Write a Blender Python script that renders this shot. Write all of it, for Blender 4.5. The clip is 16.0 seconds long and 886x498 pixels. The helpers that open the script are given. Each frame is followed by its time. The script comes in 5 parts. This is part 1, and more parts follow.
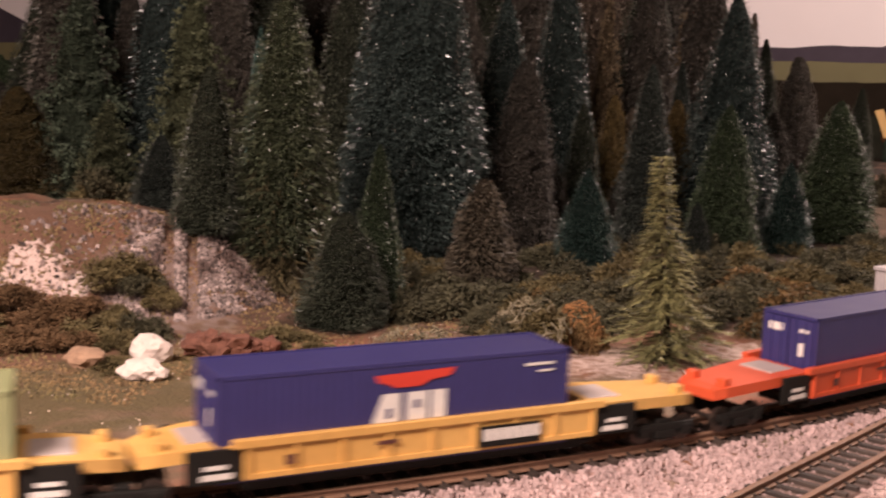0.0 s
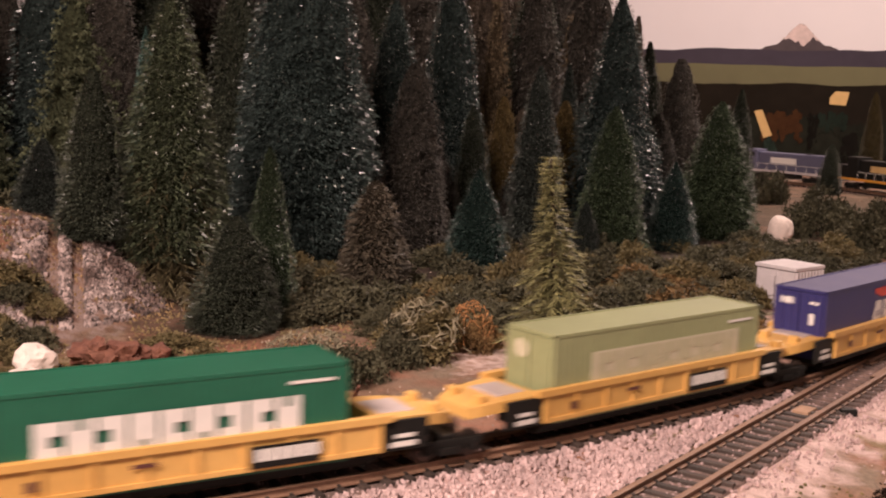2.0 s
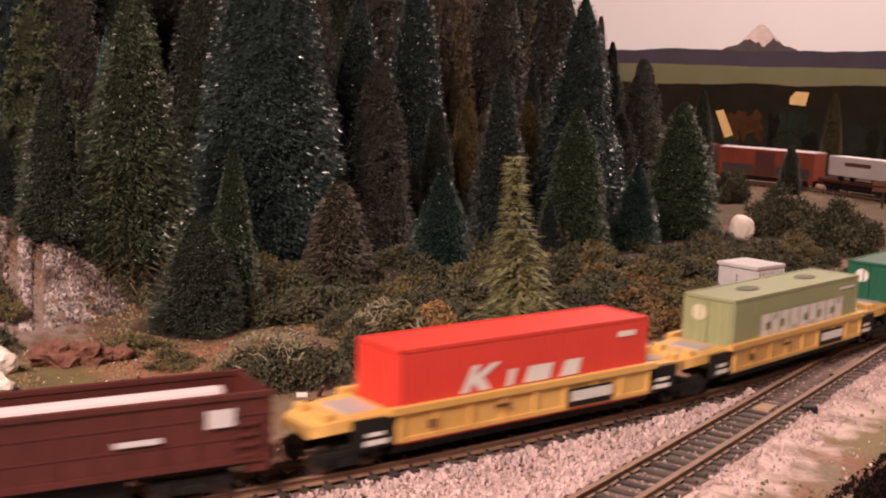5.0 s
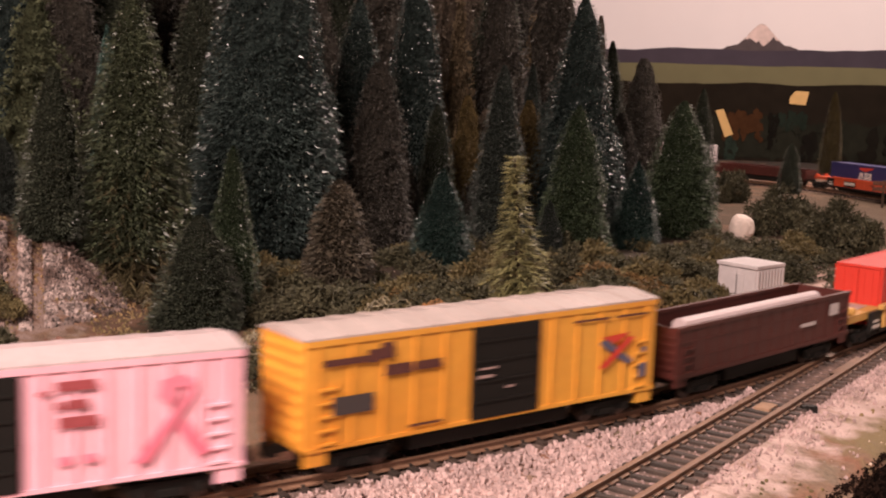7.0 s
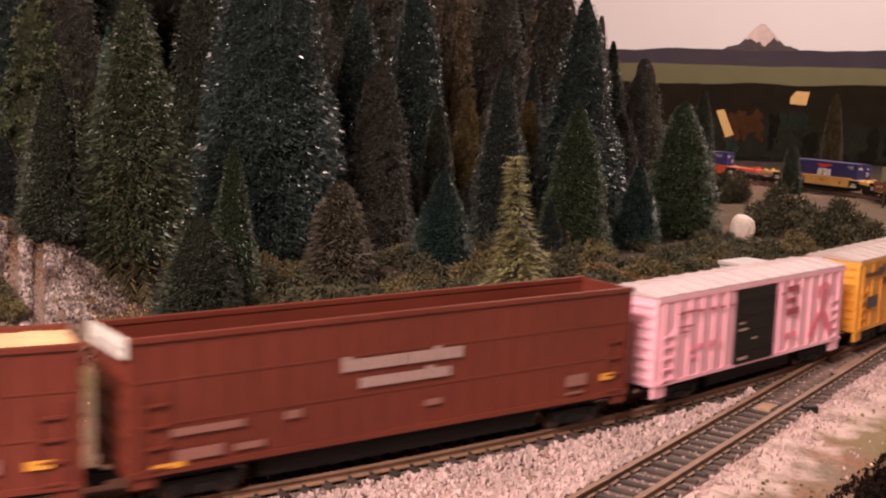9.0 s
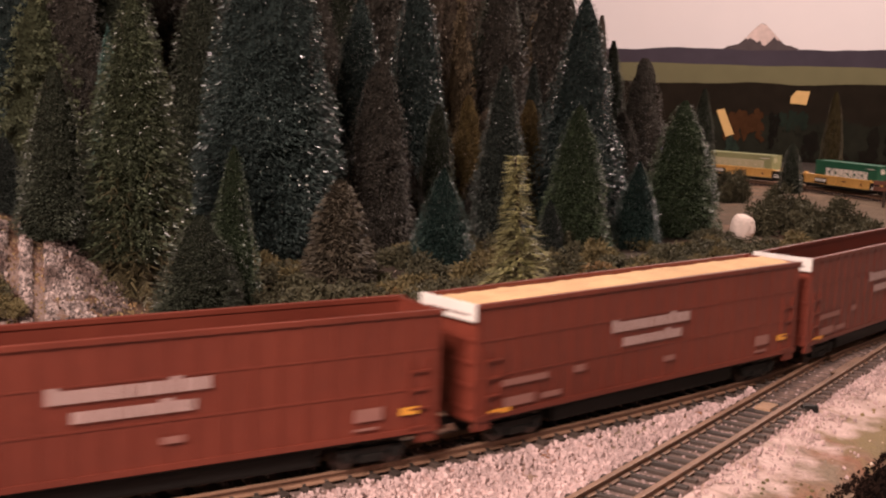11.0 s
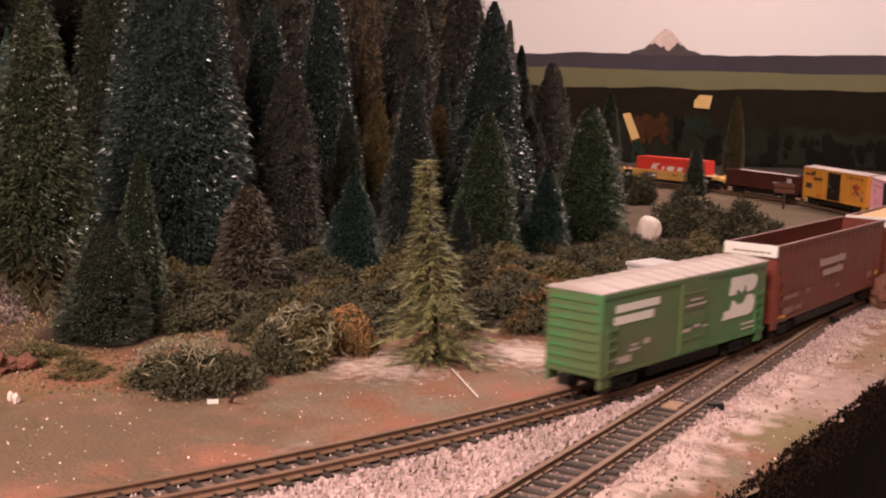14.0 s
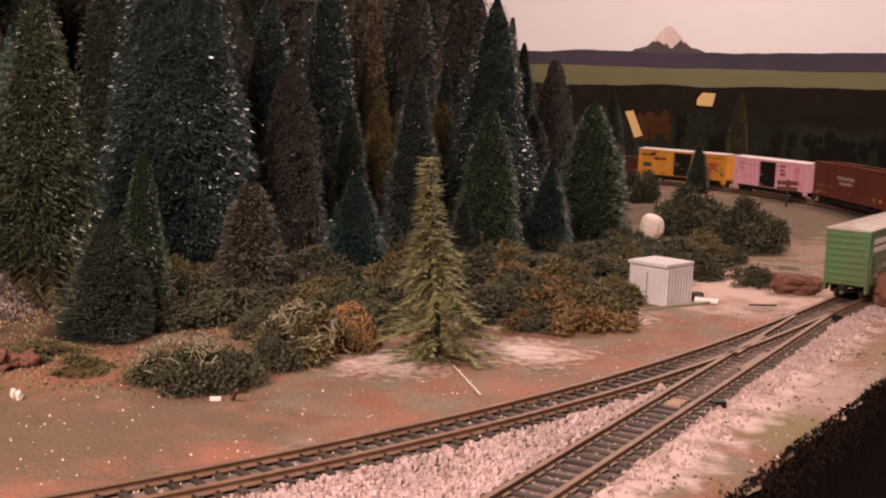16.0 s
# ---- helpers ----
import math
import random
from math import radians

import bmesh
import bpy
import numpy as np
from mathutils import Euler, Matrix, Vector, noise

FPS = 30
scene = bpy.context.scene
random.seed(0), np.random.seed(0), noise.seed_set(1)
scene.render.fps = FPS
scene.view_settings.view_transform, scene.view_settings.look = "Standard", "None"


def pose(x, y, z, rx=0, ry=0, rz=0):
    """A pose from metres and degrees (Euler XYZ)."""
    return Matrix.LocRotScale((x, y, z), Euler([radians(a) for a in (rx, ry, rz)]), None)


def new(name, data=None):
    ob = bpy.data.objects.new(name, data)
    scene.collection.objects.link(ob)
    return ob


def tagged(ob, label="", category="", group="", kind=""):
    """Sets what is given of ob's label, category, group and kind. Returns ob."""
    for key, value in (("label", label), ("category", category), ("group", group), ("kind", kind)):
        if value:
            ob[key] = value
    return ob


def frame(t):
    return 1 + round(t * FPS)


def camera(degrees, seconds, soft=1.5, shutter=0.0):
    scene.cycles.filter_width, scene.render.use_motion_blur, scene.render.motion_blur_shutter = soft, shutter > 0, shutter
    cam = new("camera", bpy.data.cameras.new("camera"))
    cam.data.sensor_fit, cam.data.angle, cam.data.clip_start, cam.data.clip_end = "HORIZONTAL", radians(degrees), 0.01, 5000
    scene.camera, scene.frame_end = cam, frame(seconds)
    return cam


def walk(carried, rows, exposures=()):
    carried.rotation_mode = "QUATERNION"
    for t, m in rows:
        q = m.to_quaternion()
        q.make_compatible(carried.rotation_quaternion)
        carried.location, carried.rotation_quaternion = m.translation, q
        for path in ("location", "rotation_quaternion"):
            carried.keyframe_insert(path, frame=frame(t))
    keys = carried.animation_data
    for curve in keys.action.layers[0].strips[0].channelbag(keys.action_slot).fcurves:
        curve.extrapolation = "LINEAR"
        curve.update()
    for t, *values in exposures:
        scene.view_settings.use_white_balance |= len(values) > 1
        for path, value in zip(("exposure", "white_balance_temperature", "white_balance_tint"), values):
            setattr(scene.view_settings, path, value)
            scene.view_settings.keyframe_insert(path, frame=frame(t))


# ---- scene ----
# A model railway at 1:87 in its true size; z = 0 is the top of the rails.

# ---- camera ----
EYE = (0.0, 0.0, 0.148)
cam = camera(41.9, 16.0, soft=2.1, shutter=0.75)


def turn(yaw, pitch, roll):
    return pose(*EYE, 0, 0, yaw) @ pose(0, 0, 0, 90 + pitch) @ pose(0, 0, 0, 0, 0, roll)


LOOKS = [
    (0, 11.448, -8.45, 1.95), (0.5, 9.354, -8.33, 1.95), (1, 7.229, -8.22, 1.88), (1.5, 6.149, -8.20, 1.87),
    (2, 6.079, -8.19, 1.88), (2.5, 5.728, -8.17, 1.90), (3, 4.262, -8.11, 1.95), (3.5, 4.182, -8.10, 1.95),
    (4, 4.253, -8.14, 2.0), (6.5, 4.284, -8.16, 2.0), (7, 4.278, -8.18, 2.0), (8, 4.308, -8.16, 2.0),
    (9, 4.308, -8.17, 2.0), (11.5, 4.319, -8.20, 2.0), (12.5, 4.333, -8.20, 1.97), (13, 3.86, -8.02, 1.9),
    (13.5, 0.692, -7.89, 2.0), (14, -0.123, -7.84, 2.05), (14.5, 0.0, -7.92, 2.1), (15, 0.0, -7.97, 2.1), (16, 0.0, -7.97, 2.1)]
walk(cam, [(t, turn(a, b, c)) for t, a, b, c in LOOKS], exposures=[(0, 0.0), (16, 0.0)])

# ---- light: warm lamps under the ceiling of the train room ----
world = bpy.data.worlds.new("world")
world.use_nodes = True
world.node_tree.nodes["Background"].inputs[0].default_value = (0.30, 0.24, 0.22, 1)
world.node_tree.nodes["Background"].inputs[1].default_value = 0.05
scene.world = world


def ceiling_lamp(x, y, z, sx, sy, power):
    """A lit panel under the ceiling: an area lamp in a real housing."""
    lamp = bpy.data.lights.new("lamp", "AREA")
    lamp.shape, lamp.size, lamp.size_y, lamp.energy, lamp.color = "RECTANGLE", sx, sy, power, (1.0, 0.765, 0.68)
    ob = new("lamp", lamp)
    ob.matrix_world = pose(x, y, z)
    return ob


LAMPS = [(-0.55, -0.78, 1.22, 0.7, 0.3, 106.0), (0.75, 1.75, 1.22, 0.9, 0.3, 32.0)]
for spec in LAMPS:
    ceiling_lamp(*spec)

# ---- materials ----
def mat(name, col, rough=0.6, metal=0.0, var=0.25, scale=300.0, bump=0.3, dist=0.0006, col2=None, rand=0.0, island=0.0, spec=0.5, coarse=0.08):
    """Node material: grain at 'scale' and patches at scale * coarse, both in object space; col2 shows in the patches."""
    m = bpy.data.materials.new(name)
    m.use_nodes = True
    nt = m.node_tree
    n, l = nt.nodes, nt.links
    bs = n["Principled BSDF"]
    tc = n.new("ShaderNodeTexCoord")
    fine = n.new("ShaderNodeTexNoise")
    fine.inputs["Scale"].default_value, fine.inputs["Detail"].default_value = scale, 5
    big = n.new("ShaderNodeTexNoise")
    big.inputs["Scale"].default_value, big.inputs["Detail"].default_value = scale * coarse, 4
    l.new(tc.outputs["Object"], fine.inputs["Vector"])
    l.new(tc.outputs["Object"], big.inputs["Vector"])
    ramp = n.new("ShaderNodeValToRGB")
    e = ramp.color_ramp.elements
    e[0].position, e[1].position = 0.38, 0.64
    c2 = col2 or tuple(c * (1 - var * 0.7) for c in col)
    e[0].color, e[1].color = (*c2, 1), (*col, 1)
    l.new(big.outputs["Fac"], ramp.inputs["Fac"])
    mul = n.new("ShaderNodeMath")
    mul.operation = "MULTIPLY_ADD"
    mul.inputs[1].default_value, mul.inputs[2].default_value = 2 * var, 1 - var
    l.new(fine.outputs["Fac"], mul.inputs[0])
    hsv = n.new("ShaderNodeHueSaturation")
    l.new(ramp.outputs["Color"], hsv.inputs["Color"])
    last = mul.outputs[0]
    for node, sock, amount in (("ShaderNodeObjectInfo", "Random", rand), ("ShaderNodeNewGeometry", "Random Per Island", island)):
        if amount:
            src = n.new(node)
            k = n.new("ShaderNodeMath")
            k.operation = "MULTIPLY_ADD"
            k.inputs[1].default_value, k.inputs[2].default_value = 2 * amount, 1 - amount
            l.new(src.outputs[sock], k.inputs[0])
            both = n.new("ShaderNodeMath")
            both.operation = "MULTIPLY"
            l.new(last, both.inputs[0])
            l.new(k.outputs[0], both.inputs[1])
            last = both.outputs[0]
    l.new(last, hsv.inputs["Value"])
    l.new(hsv.outputs["Color"], bs.inputs["Base Color"])
    rr = n.new("ShaderNodeMath")
    rr.operation = "MULTIPLY_ADD"
    rr.inputs[1].default_value, rr.inputs[2].default_value = 0.25, rough - 0.12
    rr.use_clamp = True
    l.new(big.outputs["Fac"], rr.inputs[0])
    l.new(rr.outputs[0], bs.inputs["Roughness"])
    bs.inputs["Metallic"].default_value = metal
    bs.inputs["Specular IOR Level"].default_value = spec
    if bump:
        b = n.new("ShaderNodeBump")
        b.inputs["Strength"].default_value, b.inputs["Distance"].default_value = bump, dist
        l.new(fine.outputs["Fac"], b.inputs["Height"])
        l.new(b.outputs["Normal"], bs.inputs["Normal"])
    return m


def plastic(name, col, rough=0.42, var=0.10, col2=None):
    return mat(name, col, rough, var=var, scale=220, bump=0.12, dist=0.0002, col2=col2)


M_rail = mat("rail_brown", (0.235, 0.135, 0.088), 0.5, 0.1, 0.3, 500, 0.2)
M_tie = mat("tie_black", (0.040, 0.027, 0.021), 0.7, var=0.35, scale=500, bump=0.4, rand=0.35)
M_ballast = mat("ballast_pink", (0.46, 0.33, 0.315), 0.85, var=0.3, scale=400, bump=0.4, island=0.24)
M_bed = mat("ballast_bed", (0.20, 0.135, 0.115), 0.9, var=0.6, scale=900, bump=0.8, dist=0.0012, coarse=0.2)
M_black = mat("black_plastic", (0.010, 0.009, 0.008), 0.6, var=0.1, scale=220, bump=0.1, dist=0.0002, spec=0.25)
M_steel = mat("wheel_steel", (0.10, 0.08, 0.07), 0.35, 0.8, 0.2, 400, 0.1)
M_yellow = plastic("yellow_plastic", (0.65, 0.385, 0.120), 0.45, 0.16, (0.56, 0.315, 0.09))
M_boxyellow = plastic("boxcar_yellow", (0.75, 0.37, 0.055), 0.45, 0.14, (0.68, 0.29, 0.038))
M_pink = plastic("boxcar_pink", (0.90, 0.51, 0.60), 0.42, 0.08, (0.86, 0.45, 0.54))
M_deeppink = plastic("ribbon_pink", (0.80, 0.19, 0.28), 0.45, 0.2, (0.84, 0.30, 0.40))
M_stain = plastic("roof_stain", (0.10, 0.10, 0.055), 0.6, 0.3)
M_khaki = plastic("khaki_print", (0.46, 0.43, 0.28), 0.5)
M_maroon = plastic("maroon_plastic", (0.085, 0.018, 0.014), 0.5, 0.2, (0.06, 0.014, 0.011))
M_oxide = plastic("oxide_red", (0.155, 0.030, 0.0165), 0.5, 0.15, (0.125, 0.024, 0.014))
M_green = plastic("boxcar_green", (0.050, 0.165, 0.055), 0.48, 0.18, (0.088, 0.115, 0.048))
M_dkgreen = plastic("container_dark_green", (0.014, 0.105, 0.060), 0.4, 0.14)
M_ltgreen = plastic("container_light_green", (0.285, 0.305, 0.155), 0.45, 0.12, (0.25, 0.265, 0.135))
M_blue = plastic("container_blue", (0.033, 0.031, 0.125), 0.4, 0.12)
M_red = plastic("container_red", (0.62, 0.045, 0.03), 0.4, 0.08)
M_orange = plastic("car_orange_red", (0.60, 0.09, 0.035), 0.42, 0.1)
M_fadedred = plastic("faded_brick_red", (0.30, 0.055, 0.030), 0.5, 0.25, (0.20, 0.045, 0.028))
M_white = plastic("white_print", (0.72, 0.68, 0.64), 0.5, 0.1)
M_offwhite = plastic("cream_print", (0.55, 0.50, 0.36), 0.5, 0.1)
M_dkprint = plastic("dark_print", (0.10, 0.035, 0.03), 0.5, 0.2)
M_redprint = plastic("red_print", (0.60, 0.05, 0.03), 0.45)
M_blueprint = plastic("blue_grey_print", (0.10, 0.10, 0.16), 0.5)
M_roofgrey = plastic("roof_grey", (0.50, 0.42, 0.40), 0.4, 0.12, (0.40, 0.33, 0.31))
M_roofpink = plastic("roof_pinkwhite", (0.56, 0.45, 0.46), 0.45, 0.14)
M_tan = mat("wood_chip_load", (0.70, 0.45, 0.24), 0.85, var=0.3, scale=700, bump=0.8, dist=0.0012)
M_shed = plastic("shed_grey_white", (0.60, 0.55, 0.55), 0.55, 0.12, (0.50, 0.45, 0.46))
M_rock = mat("white_rock", (0.72, 0.60, 0.54), 0.8, var=0.2, scale=160, bump=0.5, dist=0.001)
M_tanrock = mat("tan_rock", (0.36, 0.225, 0.145), 0.85, var=0.4, scale=220, bump=0.7, dist=0.001)
M_redrock = mat("red_rock", (0.17, 0.070, 0.044), 0.85, var=0.5, scale=300, bump=1.0, dist=0.002, col2=(0.12, 0.045, 0.03), coarse=0.3)
M_bark = mat("bark", (0.06, 0.038, 0.025), 0.85, var=0.4, scale=500, bump=0.6)
M_twig = mat("dry_twig", (0.25, 0.215, 0.140), 0.8, var=0.3, scale=500, bump=0.4, island=0.4)
M_rust = mat("rust_lichen", (0.42, 0.20, 0.075), 0.85, var=0.3, scale=400, bump=0.4, island=0.35)
M_talus = mat("talus", (0.27, 0.212, 0.197), 0.85, var=0.5, scale=110, bump=0.3, island=0.8, col2=(0.10, 0.065, 0.055), coarse=0.5)
M_turf = mat("turf_crumbs", (0.20, 0.125, 0.060), 0.9, var=0.4, scale=35, bump=0.2, island=0.6, col2=(0.13, 0.105, 0.045), coarse=0.6)
M_fringe = mat("dark_fringe", (0.014, 0.008, 0.006), 0.95, spec=0.03, var=0.4, scale=200, bump=0.2, island=0.6)
M_grit = mat("grit", (0.60, 0.47, 0.38), 0.85, var=0.4, scale=300, bump=0.3, island=0.55)
M_fascia = mat("fascia_black", (0.016, 0.0095, 0.008), 0.9, var=0.7, scale=160, bump=1.0, dist=0.004, spec=0.1)


SHADE_CORES = {}


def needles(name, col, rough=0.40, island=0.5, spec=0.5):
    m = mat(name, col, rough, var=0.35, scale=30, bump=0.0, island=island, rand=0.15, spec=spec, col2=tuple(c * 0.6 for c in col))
    # crown core: needle colour at 0.6, darkened to stand in for inner shade
    SHADE_CORES[name] = mat(name + "_core", tuple(c * 0.6 for c in col), 0.95, var=0.6, scale=55, bump=1.0, dist=0.02, spec=0.05, rand=0.15, coarse=0.35)
    return m


M_flock = mat("glitter_flock", (0.62, 0.64, 0.58), 0.30, var=0.2, scale=300, bump=0.0, island=0.4, spec=0.8)
N_green = needles("needles_green", (0.060, 0.085, 0.047))
N_teal = needles("needles_teal", (0.040, 0.072, 0.062), 0.30, spec=0.8)
N_dark = needles("needles_dark", (0.058, 0.067, 0.047))
N_blue = needles("needles_bluegreen", (0.048, 0.068, 0.063), 0.28, spec=0.8)
N_slate = needles("needles_slate", (0.060, 0.072, 0.062))
N_pale = needles("needles_pale_teal", (0.10, 0.19, 0.165))
N_brown = needles("needles_brown", (0.178, 0.140, 0.106))
N_dkbrown = needles("needles_dark_brown", (0.098, 0.088, 0.074), 0.5)
N_olive = needles("needles_olive", (0.195, 0.140, 0.058), 0.5)
N_olivedk = needles("needles_dull_olive", (0.080, 0.062, 0.026), 0.6)
N_lime = needles("needles_lime", (0.250, 0.235, 0.105), 0.45)
N_frostgreen = needles("needles_frosted_green", (0.075, 0.090, 0.052), 0.35)
N_foam = needles("foam_olive", (0.094, 0.106, 0.060), 0.7, island=0.35, spec=0.15)
N_foamteal = needles("foam_teal", (0.070, 0.092, 0.062), 0.7, island=0.35, spec=0.15)
N_foambrown = needles("foam_brown", (0.185, 0.140, 0.086), 0.7, island=0.35, spec=0.15)
N_bush = needles("bush_olive", (0.172, 0.138, 0.066), 0.6, island=0.25, spec=0.15)
N_bushdk = needles("bush_dark", (0.095, 0.089, 0.054), 0.6, island=0.25, spec=0.15)
N_bushyel = needles("bush_straw", (0.205, 0.128, 0.056), 0.6, island=0.25, spec=0.15)
N_russet = needles("turf_russet", (0.185, 0.112, 0.060), 0.7, island=0.4, spec=0.1)
N_mix = needles("needles_green_brown", (0.135, 0.112, 0.060), 0.40)
N_tan = needles("needles_tan", (0.135, 0.112, 0.080), 0.5)
M_faint = plastic("faint_letter", (0.27, 0.125, 0.105), 0.5)
M_letter = plastic("faded_letter", (0.42, 0.29, 0.27), 0.5)
M_dkgrey = plastic("dark_grey_print", (0.06, 0.05, 0.05), 0.5)


# ---- building helpers ----
def mesh_of(bm, name, material):
    me = bpy.data.meshes.new(name)
    bm.to_mesh(me)
    bm.free()
    for mt in material if isinstance(material, (list, tuple)) else [material]:
        me.materials.append(mt)
    return me


def part(name, bm, material, parent, label="", m=None):
    """One mesh object under a thing or a part."""
    me = bm if isinstance(bm, bpy.types.Mesh) else mesh_of(bm, name, material)
    ob = new(name, me)
    ob.parent = parent
    if m is not None:
        ob.matrix_basis = m
    if label:
        ob["label"] = label
    return ob


def thing(name, m, label, category, group="", kind=""):
    ob = new(name)
    ob.empty_display_size = 0.01
    ob.matrix_basis = m
    return tagged(ob, label, category, group, kind)


def add_box(bm, x0, x1, y0, y1, z0, z1, bevel=0.0, m=None):
    vs = [bm.verts.new(v) for v in ((x0, y0, z0), (x1, y0, z0), (x1, y1, z0), (x0, y1, z0), (x0, y0, z1), (x1, y0, z1), (x1, y1, z1), (x0, y1, z1))]
    fs = [bm.faces.new([vs[i] for i in f]) for f in ((3, 2, 1, 0), (4, 5, 6, 7), (0, 1, 5, 4), (1, 2, 6, 5), (2, 3, 7, 6), (3, 0, 4, 7))]
    if bevel:
        es = list({e for f in fs for e in f.edges})
        out = bmesh.ops.bevel(bm, geom=es, offset=bevel, segments=2, affect="EDGES", profile=0.6)
        vs = list({v for f in out["faces"] for v in f.verts} | {v for v in vs if v.is_valid})
    if m is not None:
        bmesh.ops.transform(bm, matrix=m, verts=vs)
    return bm


def box(*a, bevel=0.0, m=None):
    return add_box(bmesh.new(), *a, bevel=bevel, m=m)


def boxes(rows, bevel=0.0):
    bm = bmesh.new()
    for r in rows:
        add_box(bm, *r, bevel=bevel)
    return bm


def tube(r0, r1, depth, m=None, seg=14, bm=None):
    bm = bm or bmesh.new()
    bmesh.ops.create_cone(bm, cap_ends=True, segments=seg, radius1=r0, radius2=r1, depth=depth, matrix=m or Matrix())
    return bm


def rock_mesh(name, rng, size, material, rough=0.25, sub=3):
    bm = bmesh.new()
    bmesh.ops.create_icosphere(bm, subdivisions=sub, radius=1)
    off = Vector((rng.uniform(0, 99), rng.uniform(0, 99), rng.uniform(0, 99)))
    for v in bm.verts:
        k = 1 + rough * noise.noise(v.co * 1.3 + off) + rough * 0.6 * noise.noise(v.co * 3.1 + off) + rough * 0.3 * noise.noise(v.co * 8 + off)
        v.co = Vector((v.co.x * size[0], v.co.y * size[1], v.co.z * size[2])) * k
    return mesh_of(bm, name, material)


# ---- the line of the main track: start, heading and curvature along its length ----
DS = 0.01
K_AT = [-2.6, -0.8, 0.0, 0.246, 0.492, 0.738, 0.985, 1.231, 1.35, 1.477, 1.6, 1.723, 1.85, 1.969, 2.09, 2.215, 2.4, 2.6, 3.0, 3.2, 5.6]
K_OF = [0.15, 0.4, 0.785, 0.748, 0.633, 0.694, 0.154, 0.0, 1.198, 1.224, 1.057, 1.133, 1.41, 1.46, 1.284, 1.681, 1.415, 1.068, 0.8, 0.1, 0.0]
S_AX = np.arange(-2.6, 5.6, DS)
I0 = int(np.argmin(abs(S_AX)))
curv = np.interp(S_AX, K_AT, K_OF)
head = np.concatenate([[0], np.cumsum((curv[1:] + curv[:-1]) / 2 * DS)])
head += 0.3187 - head[I0]
px_ = np.concatenate([[0], np.cumsum(np.cos((head[1:] + head[:-1]) / 2) * DS)])
py_ = np.concatenate([[0], np.cumsum(np.sin((head[1:] + head[:-1]) / 2) * DS)])
px_ += -0.5097 - px_[I0]
py_ += 0.187 - py_[I0]


def on_main(s):
    return float(np.interp(s, S_AX, px_)), float(np.interp(s, S_AX, py_)), float(np.interp(s, S_AX, head))


SW = (0.262, 0.800)
SW_H = radians(59.4)


def on_siding(s):
    """The siding: straight, s metres back from the switch."""
    return SW[0] - s * math.cos(SW_H), SW[1] - s * math.sin(SW_H), SW_H


GAUGE = 0.0190
GROUND = -0.0085
EDGE_P, EDGE_H = (0.124, 0.452), radians(56.3)


def edge_uw(x, y):
    dx, dy = x - EDGE_P[0], y - EDGE_P[1]
    return dx * math.cos(EDGE_H) + dy * math.sin(EDGE_H), -dx * math.sin(EDGE_H) + dy * math.cos(EDGE_H)


near_main = np.array([(px_[i], py_[i]) for i in range(0, len(S_AX), 2)])


def track_gap(x, y):
    """Distance from the centre line of the nearer track."""
    dm = np.sqrt(((near_main - (x, y)) ** 2).sum(1).min())
    dx, dy = x - SW[0], y - SW[1]
    al = -(dx * math.cos(SW_H) + dy * math.sin(SW_H))
    ds = abs(-dx * math.sin(SW_H) + dy * math.cos(SW_H)) if al > -0.05 else 9
    return min(dm, ds)


def land(x, y):
    """Height of the ground."""
    z = GROUND + 0.0022 * noise.noise((x * 9, y * 9, 0)) + 0.0010 * noise.noise((x * 45, y * 45, 3))
    # the hill on the left: a ridge that falls to the right, steep talus to the front
    ridge = float(np.interp(x, (-1.2, -0.60, -0.45, -0.406, -0.345, -0.313, -0.285, -0.262, -0.240), (0.058, 0.063, 0.062, 0.059, 0.053, 0.045, 0.026, 0.008, 0.0)))
    front = float(np.interp(x, (-1.2, -0.45, -0.36, -0.235), (0.42, 0.525, 0.585, 0.640)))
    up = min(1, max(0, (y - front) / 0.115))
    up = up * up * (3 - 2 * up) * 0.55 + up * 0.45
    down = min(1, max(0, (y - front - 0.16) / 0.35))
    k = up * (1 - 0.55 * down)
    for gx in (-0.289, -0.273):
        z -= 0.0045 * up * math.exp(-((x - gx - 0.45 * (0.62 - y)) / 0.0052) ** 2)
    z += ridge * k + 0.006 * min(1, ridge * k * 30) * (noise.noise((x * 22, y * 22, 1)) + 0.6 * noise.noise((x * 60, y * 60, 2)))
    return z


def ground_at(x, y):
    z = land(x, y)
    g = track_gap(x, y)
    k = min(1, max(0, (g - 0.016) / 0.022))
    return -0.0054 * (1 - k) + z * k


def ground_mesh():
    us = sorted(set(np.round(np.concatenate([np.arange(-1.6, -0.35, 0.05), np.arange(-0.35, 1.05, 0.006), np.arange(1.05, 3.0, 0.03)]), 4)))
    ws = sorted(set(np.round(np.concatenate([np.arange(0, 0.62, 0.006), np.arange(0.62, 1.0, 0.012), np.arange(1.0, 2.6, 0.06)]), 4)))
    c, s = math.cos(EDGE_H), math.sin(EDGE_H)
    vs, fs = [], []
    for u in us:
        for w in ws:
            ww = w + (0.006 * noise.noise((u * 30, 0, 7)) + 0.004 * noise.noise((u * 90, 0, 8)) if w == 0 else 0)
            x, y = EDGE_P[0] + u * c - ww * s, EDGE_P[1] + u * s + ww * c
            vs.append((x, y, ground_at(x, y) - (0.004 if w == 0 else 0)))
    nw = len(ws)
    for i in range(len(us) - 1):
        for j in range(nw - 1):
            q = (i * nw + j, (i + 1) * nw + j, (i + 1) * nw + j + 1, i * nw + j + 1)
            if all(vs[k][1] < 2.80 and vs[k][0] > -2.6 for k in q):
                fs.append(q)
    me = bpy.data.meshes.new("ground")
    me.from_pydata(vs, [], fs)
    me.shade_smooth()
